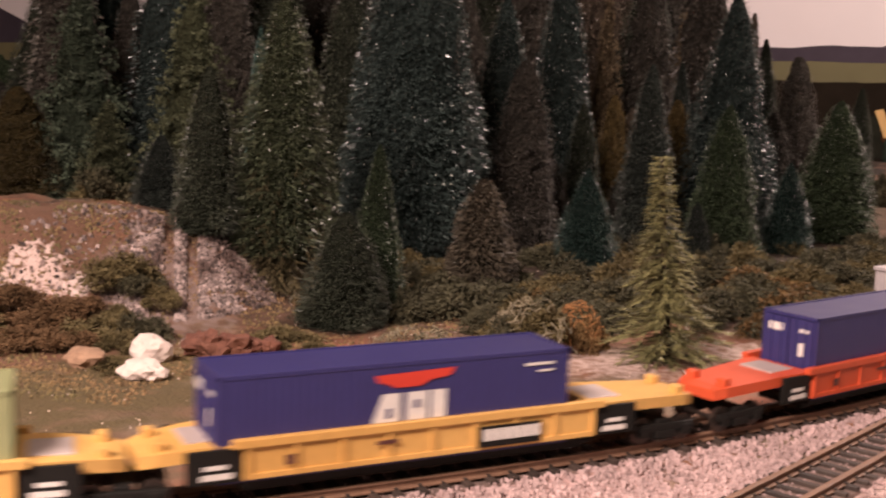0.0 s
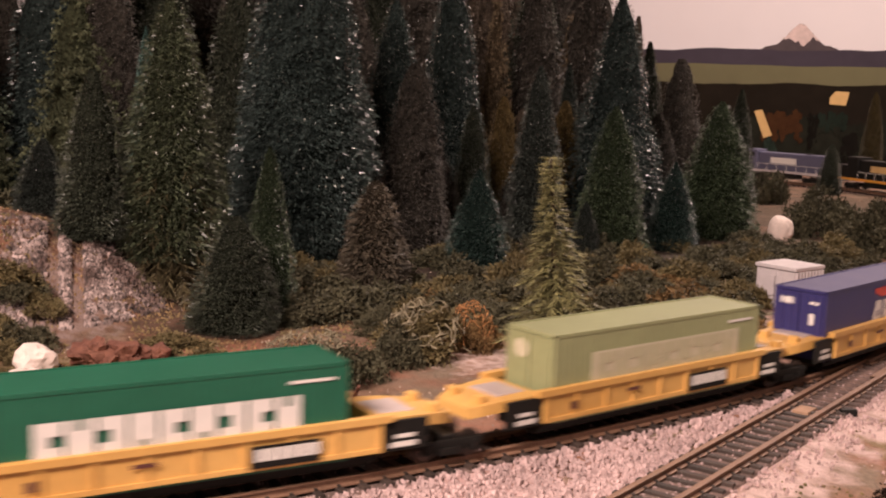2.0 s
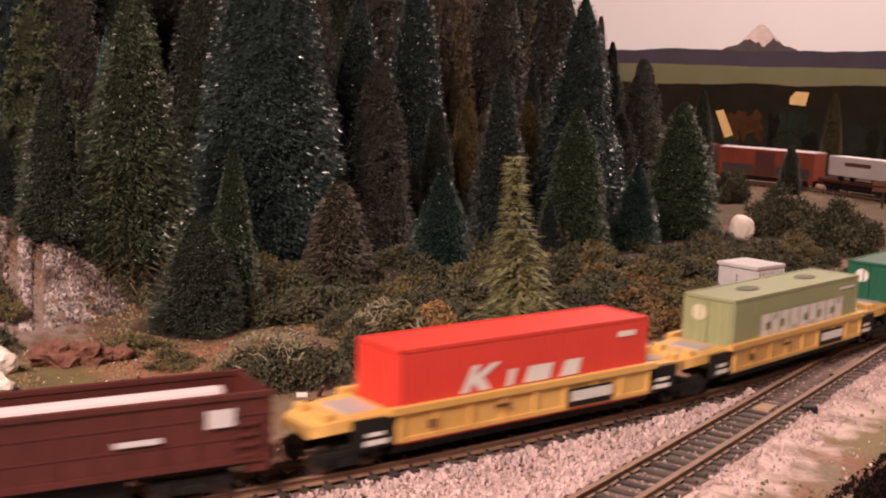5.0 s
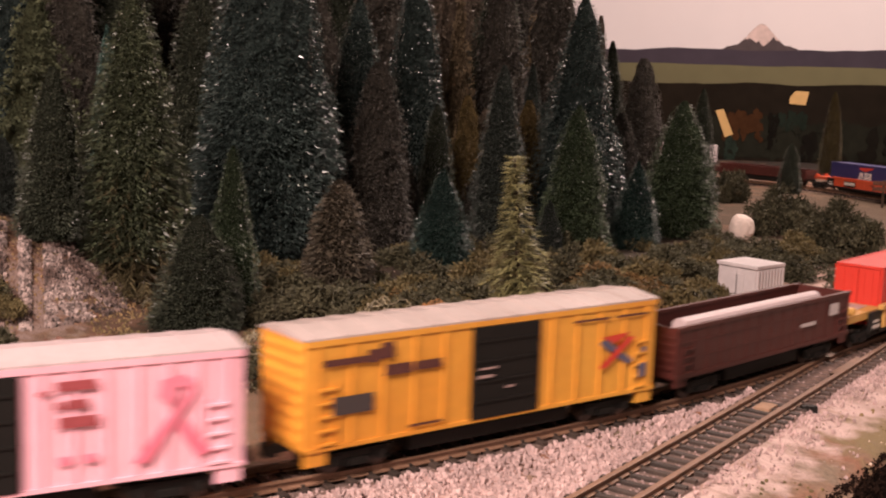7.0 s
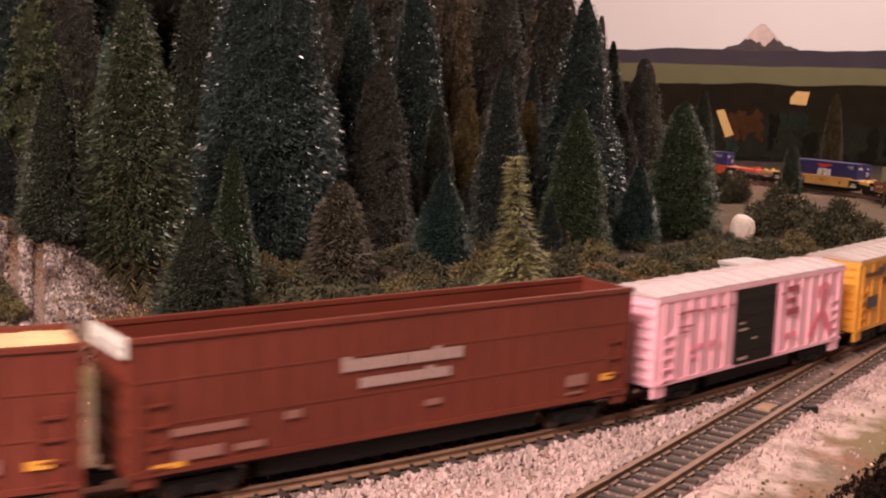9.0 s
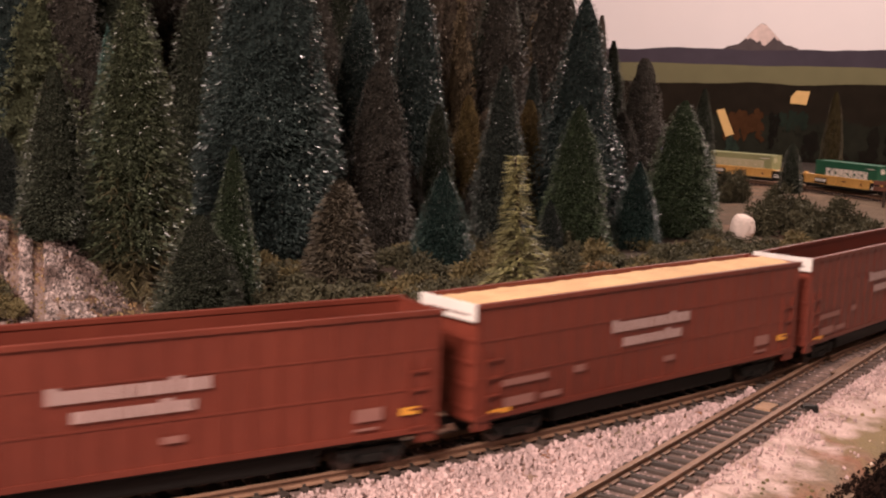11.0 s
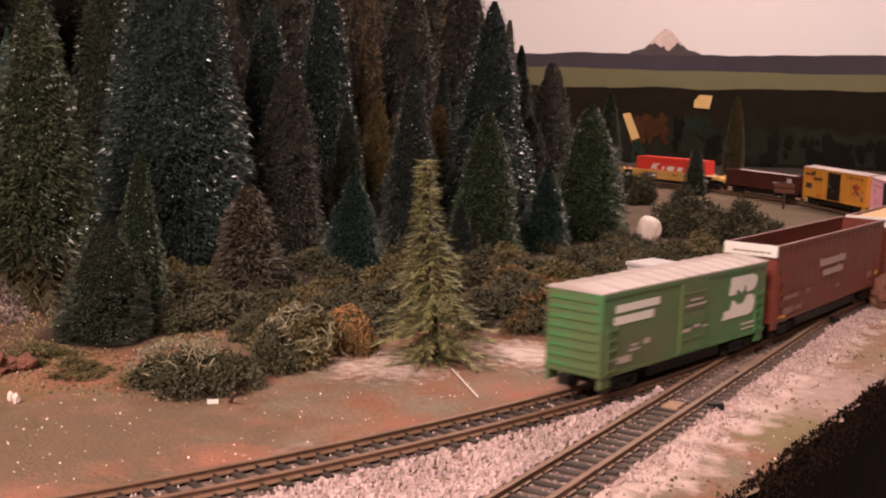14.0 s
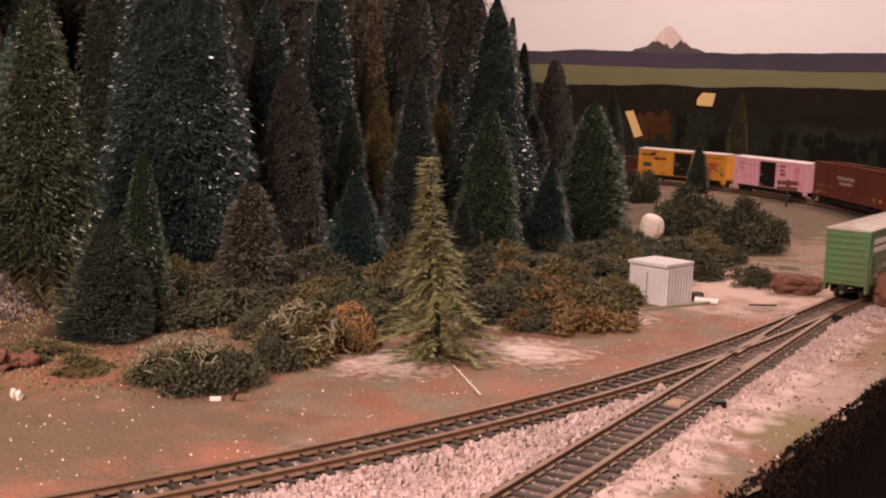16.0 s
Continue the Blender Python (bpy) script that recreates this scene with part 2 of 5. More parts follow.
    return me


def soil_material():
    """Soil: red-brown earth, grey packed dirt along the track, pale dust and green turf in patches, grit on all;
    near-black patches put shade into the colour under the wood and in the gullies.
    """
    m = mat("soil", (0.235, 0.102, 0.058), 0.88, var=0.5, scale=420, bump=1.0, dist=0.0018, col2=(0.20, 0.145, 0.10), coarse=0.07)
    nt = m.node_tree
    n, l = nt.nodes, nt.links
    bs = n["Principled BSDF"]
    col = bs.inputs["Base Color"].links[0].from_socket
    tc = n.new("ShaderNodeTexCoord")

    def patch(at, radius, colour, grain, lo, hi, col):
        d = n.new("ShaderNodeVectorMath")
        d.operation = "DISTANCE"
        d.inputs[1].default_value = at
        l.new(tc.outputs["Object"], d.inputs[0])
        nz = n.new("ShaderNodeTexNoise")
        nz.inputs["Scale"].default_value, nz.inputs["Detail"].default_value = grain, 6
        l.new(tc.outputs["Object"], nz.inputs["Vector"])
        k = n.new("ShaderNodeMapRange")
        k.inputs[1].default_value, k.inputs[2].default_value, k.inputs[3].default_value, k.inputs[4].default_value = 0, radius, 0.42, -0.42
        l.new(d.outputs["Value"], k.inputs[0])
        add = n.new("ShaderNodeMath")
        l.new(k.outputs[0], add.inputs[0])
        l.new(nz.outputs["Fac"], add.inputs[1])
        sm = n.new("ShaderNodeMapRange")
        sm.inputs[1].default_value, sm.inputs[2].default_value = lo, hi
        l.new(add.outputs[0], sm.inputs[0])
        mix = n.new("ShaderNodeMixRGB")
        mix.inputs[2].default_value = (*colour, 1)
        l.new(sm.outputs[0], mix.inputs[0])
        l.new(col, mix.inputs[1])
        return mix.outputs[0]

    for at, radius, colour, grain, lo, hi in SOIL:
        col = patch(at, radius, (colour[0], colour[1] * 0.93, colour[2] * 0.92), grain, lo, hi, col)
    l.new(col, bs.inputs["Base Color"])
    return m


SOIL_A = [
    # two wide near-black patches: forest floor with the wood's shade in its colour
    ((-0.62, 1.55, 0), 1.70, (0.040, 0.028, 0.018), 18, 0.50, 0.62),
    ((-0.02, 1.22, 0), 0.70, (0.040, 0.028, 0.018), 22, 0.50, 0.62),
    ((-0.16, 0.49, 0), 0.26, (0.15, 0.10, 0.060), 40, 0.5, 0.75),
    ((0.052, 0.688, 0), 0.085, (0.62, 0.52, 0.47), 160, 0.45, 0.85),
    ((-0.03, 0.640, 0), 0.075, (0.60, 0.49, 0.44), 160, 0.45, 0.85),
    ((0.12, 0.80, 0), 0.07, (0.66, 0.55, 0.50), 160, 0.5, 0.9),
    ((0.25, 0.93, 0), 0.22, (0.52, 0.39, 0.34), 50, 0.45, 0.8),
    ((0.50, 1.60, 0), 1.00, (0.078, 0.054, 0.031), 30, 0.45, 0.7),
    ((0.40, 1.20, 0), 0.13, (0.22, 0.145, 0.095), 60, 0.45, 0.8),
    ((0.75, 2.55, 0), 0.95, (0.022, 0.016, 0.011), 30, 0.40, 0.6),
]
SOIL_B = [
    ((0.20, 0.62, 0), 0.16, (0.38, 0.28, 0.25), 110, 0.35, 0.8),
    ((-0.02, 0.40, 0), 0.16, (0.46, 0.33, 0.31), 70, 0.45, 0.7),
    ((0.165, 0.54, 0), 0.085, (0.20, 0.155, 0.075), 110, 0.45, 0.75),
    ((0.29, 0.72, 0), 0.11, (0.22, 0.15, 0.08), 110, 0.5, 0.8),
    ((-0.26, 0.56, 0), 0.13, (0.13, 0.105, 0.035), 55, 0.45, 0.75),
    ((-0.20, 0.65, 0), 0.13, (0.14, 0.062, 0.026), 60, 0.45, 0.75),
    # earth between the front trees, darkened for their shade
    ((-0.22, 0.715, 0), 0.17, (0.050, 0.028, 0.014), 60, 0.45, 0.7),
    ((-0.42, 0.66, 0.07), 0.34, (0.13, 0.072, 0.044), 55, 0.42, 0.7),
]
SOIL_C = [
    # dark earth at the wood's front, shade of the trees mixed into the colour
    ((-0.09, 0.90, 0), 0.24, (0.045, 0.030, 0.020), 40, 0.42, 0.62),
    ((-0.19, 0.600, 0), 0.10, (0.25, 0.105, 0.062), 70, 0.45, 0.75),
    ((-0.40, 0.57, 0.03), 0.12, (0.10, 0.085, 0.030), 55, 0.5, 0.7),
    ((-0.36, 0.575, 0), 0.11, (0.14, 0.062, 0.034), 60, 0.45, 0.7),
    ((-0.27, 0.495, 0), 0.15, (0.10, 0.078, 0.034), 60, 0.45, 0.72),
    ((-0.380, 0.632, 0.024), 0.056, (0.58, 0.47, 0.43), 150, 0.62, 0.72),
    ((-0.355, 0.636, 0.016), 0.024, (0.64, 0.54, 0.50), 160, 0.50, 0.60),
    ((-0.305, 0.630, 0.012), 0.03, (0.40, 0.33, 0.30), 160, 0.50, 0.60),
    ((-0.305, 0.655, 0.03), 0.09, (0.20, 0.15, 0.13), 130, 0.40, 0.6),
]
# the small dark spots run down both gullies: recess shade put into the colour
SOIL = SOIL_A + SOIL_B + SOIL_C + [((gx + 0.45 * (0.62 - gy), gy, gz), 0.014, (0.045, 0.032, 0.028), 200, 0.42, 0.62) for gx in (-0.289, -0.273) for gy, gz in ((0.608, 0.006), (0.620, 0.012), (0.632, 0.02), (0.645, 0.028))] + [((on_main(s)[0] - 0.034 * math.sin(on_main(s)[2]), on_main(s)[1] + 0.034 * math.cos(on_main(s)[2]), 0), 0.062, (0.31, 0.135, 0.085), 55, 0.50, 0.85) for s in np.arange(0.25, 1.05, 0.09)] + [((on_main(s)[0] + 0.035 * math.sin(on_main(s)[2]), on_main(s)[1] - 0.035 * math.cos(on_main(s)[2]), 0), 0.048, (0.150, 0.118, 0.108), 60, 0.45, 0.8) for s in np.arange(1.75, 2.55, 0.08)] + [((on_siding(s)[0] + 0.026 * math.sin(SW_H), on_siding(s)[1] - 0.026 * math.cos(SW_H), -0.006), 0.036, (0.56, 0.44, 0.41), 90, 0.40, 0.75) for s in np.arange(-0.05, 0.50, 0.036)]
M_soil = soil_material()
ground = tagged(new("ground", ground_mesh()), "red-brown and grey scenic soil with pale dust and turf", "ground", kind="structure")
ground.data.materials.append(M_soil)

# fascia along the front edge, its top just under the soil
c_, s_ = math.cos(EDGE_H), math.sin(EDGE_H)
fascia = tagged(new("fascia", mesh_of(box(-1.6, 2.9, 0.002, 0.02, -0.9, GROUND - 0.006), "fascia", M_fascia)), "black board along the edge of the railway layout", "fascia", kind="structure")
fascia.matrix_basis = pose(EDGE_P[0], EDGE_P[1], 0, 0, 0, 56.3)

# ---- the room round the layout ----
M_wall = mat("room_wall", (0.62, 0.56, 0.52), 0.8, var=0.06, scale=40, bump=0.1)
M_floor = mat("room_floor", (0.022, 0.016, 0.014), 0.7, var=0.2, scale=30, bump=0.1)
M_ceil = mat("room_ceiling", (0.55, 0.50, 0.46), 0.85, var=0.05, scale=40, bump=0.1)


def setting(name, b, material, label, category):
    return tagged(new(name, mesh_of(box(*b), name, material)), label, category, kind="structure")


setting("floor", (-3.2, 2.2, -2.2, 3.0, -1.05, -0.95), M_floor, "dark floor of the train room", "floor")
setting("ceiling", (-3.2, 2.2, -2.2, 3.0, 1.30, 1.40), M_ceil, "plain off-white ceiling", "ceiling")
setting("wall_south", (-3.2, 2.2, -2.3, -2.2, -0.95, 1.30), M_wall, "plain wall behind the aisle", "wall")
setting("wall_west", (-3.3, -3.2, -2.2, 2.9, -0.95, 1.30), M_wall, "plain wall at the end of the room", "wall")
setting("wall_east", (2.2, 2.3, -2.2, 2.9, -0.95, 1.30), M_wall, "plain wall at the end of the room", "wall")

# ---- the painted backdrop on the far wall ----
BY = 2.76
M_sky = mat("painted_sky", (0.71, 0.68, 0.71), 0.75, var=0.03, scale=14, bump=0.03, col2=(0.74, 0.69, 0.70))
M_hill = mat("painted_hills", (0.060, 0.050, 0.066), 0.9, spec=0.08, var=0.2, scale=25, bump=0.05)
M_field = mat("painted_field", (0.135, 0.125, 0.060), 0.8, var=0.15, scale=20, bump=0.05)
M_wood = mat("painted_wood", (0.0125, 0.0098, 0.0068), 0.9, spec=0.08, var=0.4, scale=30, bump=0.1, col2=(0.0150, 0.0112, 0.0078))
M_mount = mat("painted_mountain", (0.075, 0.055, 0.060), 0.8, var=0.3, scale=60, bump=0.05)
M_snow = mat("painted_snow", (0.66, 0.52, 0.49), 0.8, var=0.25, scale=90, bump=0.05)
M_patchy = mat("painted_straw", (0.62, 0.40, 0.16), 0.8, var=0.15, scale=60, bump=0.05)
M_autumn = mat("painted_autumn", (0.060, 0.026, 0.011), 0.9, spec=0.08, var=0.5, scale=60, bump=0.05)
M_moss = mat("painted_moss", (0.0175, 0.0180, 0.0125), 0.9, spec=0.08, var=0.4, scale=50, bump=0.05)
backdrop = tagged(new("backdrop_wall", mesh_of(box(-3.2, 2.2, BY, BY + 0.1, -0.95, 1.30), "backdrop_wall", M_sky)), "painted backdrop with pale pink sky over dark hills", "backdrop", kind="structure")


def band(name, depth, top, bottom, material, x0=-2.4, x1=2.1, step=0.012, label=""):
    """A painted shape on the backdrop: a thin layer whose upper rim is top(x)."""
    bm = bmesh.new()
    xs = np.arange(x0, x1 + step, step)
    a = [bm.verts.new((x, BY - depth, top(x))) for x in xs]
    b = [bm.verts.new((x, BY - depth, bottom(x) if callable(bottom) else bottom)) for x in xs]
    for i in range(len(xs) - 1):
        bm.faces.new((a[i], b[i], b[i + 1], a[i + 1]))
    return part(name, bm, material, backdrop, label)


def wave(x, f, a, k):
    return a * noise.noise((x * f, k, 0.5))


part_hills = band("painted_hills", 0.002, lambda x: 0.2385 + 0.029 * max(-0.8, x - 0.2) + 0.09 * math.exp(-((x + 1.82) / 0.16) ** 2) + wave(x, 6, 0.006, 1) + wave(x, 25, 0.002, 2), 0.15, M_hill, label="dark violet painted hills")
band("painted_field", 0.004, lambda x: 0.2085 + 0.012 * max(-0.8, x - 0.27) + wave(x, 8, 0.004, 3), 0.12, M_field, label="pale olive painted field")
band("painted_forest", 0.006, lambda x: 0.166 + 0.019 * (x - 0.27) + wave(x, 9, 0.005, 5) + wave(x, 60, 0.0015, 6), -0.05, M_wood, label="very dark painted forest")


def peak(x):
    d = abs(x - 0.513)
    return 0.247 + max(0, 0.030 * max(0, 1 - d / 0.095) + 0.036 * min(0.86, max(0, 1 - d / 0.05))) + wave(x, 90, 0.004, 9) * (1 if d < 0.09 else 0)


band("painted_mountain", 0.001, peak, 0.240, M_mount, 0.405, 0.62, 0.006, "brown painted volcano")
band("painted_snow", 0.0016, lambda x: peak(x) - 0.0005, lambda x: 0.264 + 0.25 * abs(x - 0.513) + wave(x, 120, 0.014, 4), M_snow, 0.472, 0.554, 0.004, "white painted snow on the volcano")


def painted(name, pts, depth, material, label):
    bm = bmesh.new()
    bm.faces.new([bm.verts.new((x, BY - depth, z)) for x, z in pts])
    return part(name, bm, material, backdrop, label)


painted("painted_sign", [(0.585, 0.127), (0.622, 0.125), (0.628, 0.156), (0.597, 0.157), (0.585, 0.142)], 0.009, M_patchy, "straw-yellow painted patch")
painted("painted_birch", [(0.418, 0.106), (0.436, 0.110), (0.462, 0.052), (0.443, 0.045)], 0.0098, M_patchy, "straw-yellow leaning painted shape")
def tufts(name, depth, x0, x1, z0, z1, size, count, material, label, seed):
    """Dabs of a loaded brush: many small uneven leaf-shaped strokes in one thin layer."""
    r = random.Random(seed)
    bm = bmesh.new()
    for _ in range(count):
        x, z = r.uniform(x0, x1), r.uniform(z0, z1)
        q = size * r.uniform(0.4, 1.3)
        a0 = r.uniform(0, 6.28)
        bm.faces.new([bm.verts.new((x + q * r.uniform(0.5, 1) * math.cos(a0 - k * 1.047), BY - depth - r.uniform(0, 0.0008), z + 1.5 * q * r.uniform(0.5, 1) * math.sin(a0 - k * 1.047))) for k in range(6)])
    return part(name, bm, material, backdrop, label)


M_teal = mat("painted_teal", (0.022, 0.034, 0.026), 0.9, spec=0.08, var=0.5, scale=70, bump=0.05, col2=(0.012, 0.018, 0.013))
M_night = mat("painted_shadow", (0.0095, 0.0080, 0.0060), 0.9, spec=0.08, var=0.4, scale=60, bump=0.05)
band("painted_understorey", 0.0072, lambda x: 0.088 - 0.02 * (x - 0.5) + wave(x, 30, 0.016, 12) + wave(x, 120, 0.010, 13), 0.0, M_moss, 0.38, 1.6, 0.006, "dull olive painted undergrowth")
tufts("painted_autumn_wood", 0.0085, 0.44, 0.528, 0.045, 0.102, 0.009, 90, M_autumn, "rusty red painted autumn trees", 1)
tufts("painted_teal_bank", 0.0085, 0.548, 0.625, 0.070, 0.104, 0.008, 46, M_teal, "teal green painted foliage", 2)
tufts("painted_moss_bank", 0.0088, 0.52, 0.68, 0.0, 0.075, 0.012, 60, M_moss, "mossy green painted bank", 3)
tufts("painted_gap", 0.0100, 0.543, 0.562, 0.03, 0.100, 0.006, 34, M_night, "near-black painted gap between trees", 4)
tufts("painted_gap", 0.0100, 0.62, 1.3, 0.0, 0.06, 0.016, 120, M_night, "near-black painted gap between trees", 5)
tufts("painted_willow", 0.0095, 0.446, 0.470, -0.02, 0.046, 0.006, 40, M_teal, "pale teal painted foliage", 6)


# ---- tracks ----
def rail_mesh(line, s0, s1, off, step=0.01):
    """A rail swept along a line: foot, web and head."""
    prof = [(-0.0015, -0.0034), (-0.0015, -0.0029), (-0.0005, -0.0024), (-0.0005, -0.0009), (-0.0010, -0.0006), (-0.0010, -0.0001), (-0.0007, 0.0), (0.0007, 0.0), (0.0010, -0.0001), (0.0010, -0.0006), (0.0005, -0.0009), (0.0005, -0.0024), (0.0015, -0.0029), (0.0015, -0.0034)]
    bm = bmesh.new()
    rings = []
    for s in np.arange(s0, s1 + step / 2, step):
        x, y, h = line(s)
        rings.append([bm.verts.new((x - (off + a * 1.25) * math.sin(h), y + (off + a * 1.25) * math.cos(h), z)) for a, z in prof])
    for a, b in zip(rings, rings[1:]):
        for i in range(len(prof) - 1):
            bm.faces.new((a[i], b[i], b[i + 1], a[i + 1]))
    bm.normal_update()
    return bm


def tie_mesh(length, material):
    bm = box(-0.0016, 0.0016, -length / 2, length / 2, -0.0062, -0.0030, bevel=0.0003)
    for y in (-GAUGE / 2, GAUGE / 2):
        add_box(bm, -0.0007, 0.0007, y - 0.0021, y + 0.0021, -0.0031, -0.0022)
    return mesh_of(bm, "tie", material)


M_tiedust = mat("tie_dusty", (0.150, 0.098, 0.082), 0.85, var=0.4, scale=400, bump=0.4, rand=0.3, col2=(0.07, 0.046, 0.038), coarse=0.4)
TIE = tie_mesh(0.032, M_tie)
TIE_DUSTY = tie_mesh(0.032, M_tiedust)
TIE_STEP = 0.0096


def lay_ties(line, s0, s1, owner, rng, dust=(9, 9)):
    for s in np.arange(s0, s1, TIE_STEP):
        x, y, h = line(s)
        part("tie", TIE_DUSTY if dust[0] < s < dust[1] else TIE, None, owner, m=Matrix.LocRotScale((x, y, rng.uniform(-0.0003, 0.0001)), Euler((0, 0, h + rng.uniform(-0.03, 0.03))), None))


def far_ties(line, spans, owner):
    bm = bmesh.new()
    for s0, s1 in spans:
        for s in np.arange(s0, s1, TIE_STEP):
            x, y, h = line(s)
            add_box(bm, -0.0016, 0.0016, -0.016, 0.016, -0.0062, -0.0030, m=pose(x, y, 0, 0, 0, math.degrees(h)))
    tagged(part("far_ties", bm, M_tie, owner), kind="stuff")


rng = random.Random(11)
main_track = thing("main_track", Matrix(), "curved model railway track with brown rails on black ties", "track", kind="structure")
for side in (-1, 1):
    part("rail", rail_mesh(on_main, -2.5, 5.5, side * GAUGE / 2), M_rail, main_track)
siding = thing("siding_track", Matrix(), "straight model siding track joining at a switch", "track", kind="structure")
for side in (-1, 1):
    part("rail", rail_mesh(on_siding, -0.02 if side > 0 else 0.015, 1.2, -side * GAUGE / 2), M_rail, siding)


def roadbed_mesh(line, s0, s1, half=0.0170, z=-0.0048):
    bm = bmesh.new()
    prev = None
    for s in np.arange(s0, s1, 0.01):
        x, y, h = line(s)
        row = [bm.verts.new((x - o * math.sin(h), y + o * math.cos(h), zz)) for o, zz in ((-half, z - 0.0022), (-half + 0.001, z), (half - 0.001, z), (half, z - 0.0022))]
        if prev:
            for i in range(3):
                bm.faces.new((prev[i], row[i], row[i + 1], prev[i + 1]))
        prev = row
    bmesh.ops.recalc_face_normals(bm, faces=bm.faces[:])
    return bm


part("roadbed", roadbed_mesh(on_main, -2.4, 5.4), M_bed, main_track, "dusty brown roadbed under the ties")
part("roadbed", roadbed_mesh(on_siding, 0.05, 1.15, z=-0.0044), M_bed, siding, "dusty brown roadbed under the ties")
# guard rails and point blades of the switch
for s0, s1, off in ((0.10, 0.16, GAUGE / 2 - 0.0026), (0.15, 0.20, -GAUGE / 2 + 0.0026)):
    part("guard_rail", rail_mesh(on_siding, s0, s1, off, 0.005), M_rail, siding)
part("frog_plate", box(-0.006, 0.006, -0.004, 0.004, -0.0046, -0.0028, bevel=0.0004), M_tanrock, siding, "pale plate at the frog", pose(0.119, 0.561, 0.0, 0, 0, 59))
part("switch_machine", box(-0.004, 0.004, -0.0016, 0.0016, -0.006, -0.002, bevel=0.0005), M_black, siding, "black switch throw bar", pose(0.140, 0.562, 0.0, 0, 0, 10))


# ---- the train: cars in their own space, x ahead, y to the left, z = 0 on the rails ----
WHEEL = mesh_of(tube(0.0056, 0.0056, 0.0022, pose(0, 0, 0, 90)), "wheel", M_steel)


def add_truck(car, x, gauge=GAUGE):
    bm = bmesh.new()
    for y in (-0.0125, 0.0125):
        add_box(bm, -0.0150, 0.0150, y - 0.0012, y + 0.0012, 0.0058, 0.0088, bevel=0.0006)
        add_box(bm, -0.0055, 0.0055, y - 0.0016, y + 0.0016, 0.0026, 0.0060, bevel=0.0006)
        for dx in (-0.0105, 0.0105):
            add_box(bm, dx - 0.0025, dx + 0.0025, y - 0.0018, y + 0.0018, 0.0034, 0.0080, bevel=0.0006)
    add_box(bm, -0.0035, 0.0035, -0.0125, 0.0125, 0.0062, 0.0104, bevel=0.0006)
    truck = part("truck", bm, M_black, car, m=pose(x, 0, 0))
    for dx in (-0.0105, 0.0105):
        part("axle", tube(0.0012, 0.0012, gauge, pose(0, 0, 0, 90), 8), M_steel, truck, m=pose(dx, 0, 0.0056))
        for y in (-gauge / 2, gauge / 2):
            part("wheel", WHEEL, None, truck, m=pose(dx, y, 0.0056))


def add_coupler(car, x, d):
    part("coupler", boxes([(min(0, d * 0.010), max(0, d * 0.010), -0.0016, 0.0016, 0.0085, 0.0115), (min(d * 0.006, d * 0.011), max(d * 0.006, d * 0.011), -0.0028, 0.0028, 0.0075, 0.0125)], 0.0004), M_black, car, m=pose(x, 0, 0))


def side_print(car, name, rows, y, material, label=""):
    """Flat print on both sides of a car: rows of x0, x1, z0, z1 as seen from its right side."""
    for d in (-1, 1):
        for x0, x1, z0, z1 in rows:
            a, b = (x0, x1) if d < 0 else (-x1, -x0)
            part(name, box(a, b, min(d * y, d * (y + 0.0002)), max(d * y, d * (y + 0.0002)), z0, z1), material, car, label)


def side_poly(car, name, polys, y, material, label=""):
    for d in (-1, 1):
        for pts in polys:
            bm = bmesh.new()
            vs = [bm.verts.new(((x if d < 0 else -x), d * (y + 0.0002), z)) for x, z in pts]
            f = bm.faces.new(vs)
            f.normal_update()
            if f.normal.y * d < 0:
                f.normal_flip()
            part(name, bm, material, car, label)


def add_ladders(car, L, W, zb, zt, material, count=5):
    for sx in (-1, 1):
        for sy in (-1, 1):
            bm = bmesh.new()
            x0 = sx * (L / 2 - 0.0095)
            for i in range(count):
                z = zb + 0.002 + (zt - zb) * 0.62 * i / count
                add_box(bm, x0 - 0.0042, x0 + 0.0042, *sorted((sy * (W / 2), sy * (W / 2 + 0.0011))), z, z + 0.0009)
            add_box(bm, x0 - 0.0045, x0 - 0.0038, *sorted((sy * (W / 2), sy * (W / 2 + 0.0008))), zb, zb + (zt - zb) * 0.62)
            add_box(bm, x0 + 0.0038, x0 + 0.0045, *sorted((sy * (W / 2), sy * (W / 2 + 0.0008))), zb, zb + (zt - zb) * 0.62)
            part("ladder", bm, material, car)


def boxcar(L, W, zb, zt, body, roof, door, label, ribs=0, smooth_ends=False, door_x=0.0, door_w=0.028, roof_ribs=14):
    car = thing("boxcar", Matrix(), label, "freight car", "train cars")
    part("body", box(-L / 2, L / 2, -W / 2, W / 2, zb, zt, bevel=0.0007), body, car)
    rib = mesh_of(box(-0.0007, 0.0007, 0, 0.0008, zb + 0.0018, zt - 0.0024, bevel=0.0002), "rib", body)
    for i in range(ribs):
        x = -L / 2 + 0.006 + (L - 0.012) * i / (ribs - 1)
        for sy in (-1, 1):
            if abs(x - (door_x if sy < 0 else -door_x)) > door_w / 2 + 0.002:
                part("rib", rib, None, car, m=pose(x, sy * W / 2, 0, 0, 0, 0 if sy > 0 else 180))
    end_rib = mesh_of(box(0, 0.0008, -W / 2 + 0.002, W / 2 - 0.002, -0.0009, 0.0009, bevel=0.0003), "end_rib", body)
    for sx in (-1, 1):
        for i in range(8):
            part("end_rib", end_rib, None, car, m=pose(sx * L / 2, 0, zb + 0.004 + (zt - zb - 0.008) * i / 7, 0, 0, 0 if sx > 0 else 180))
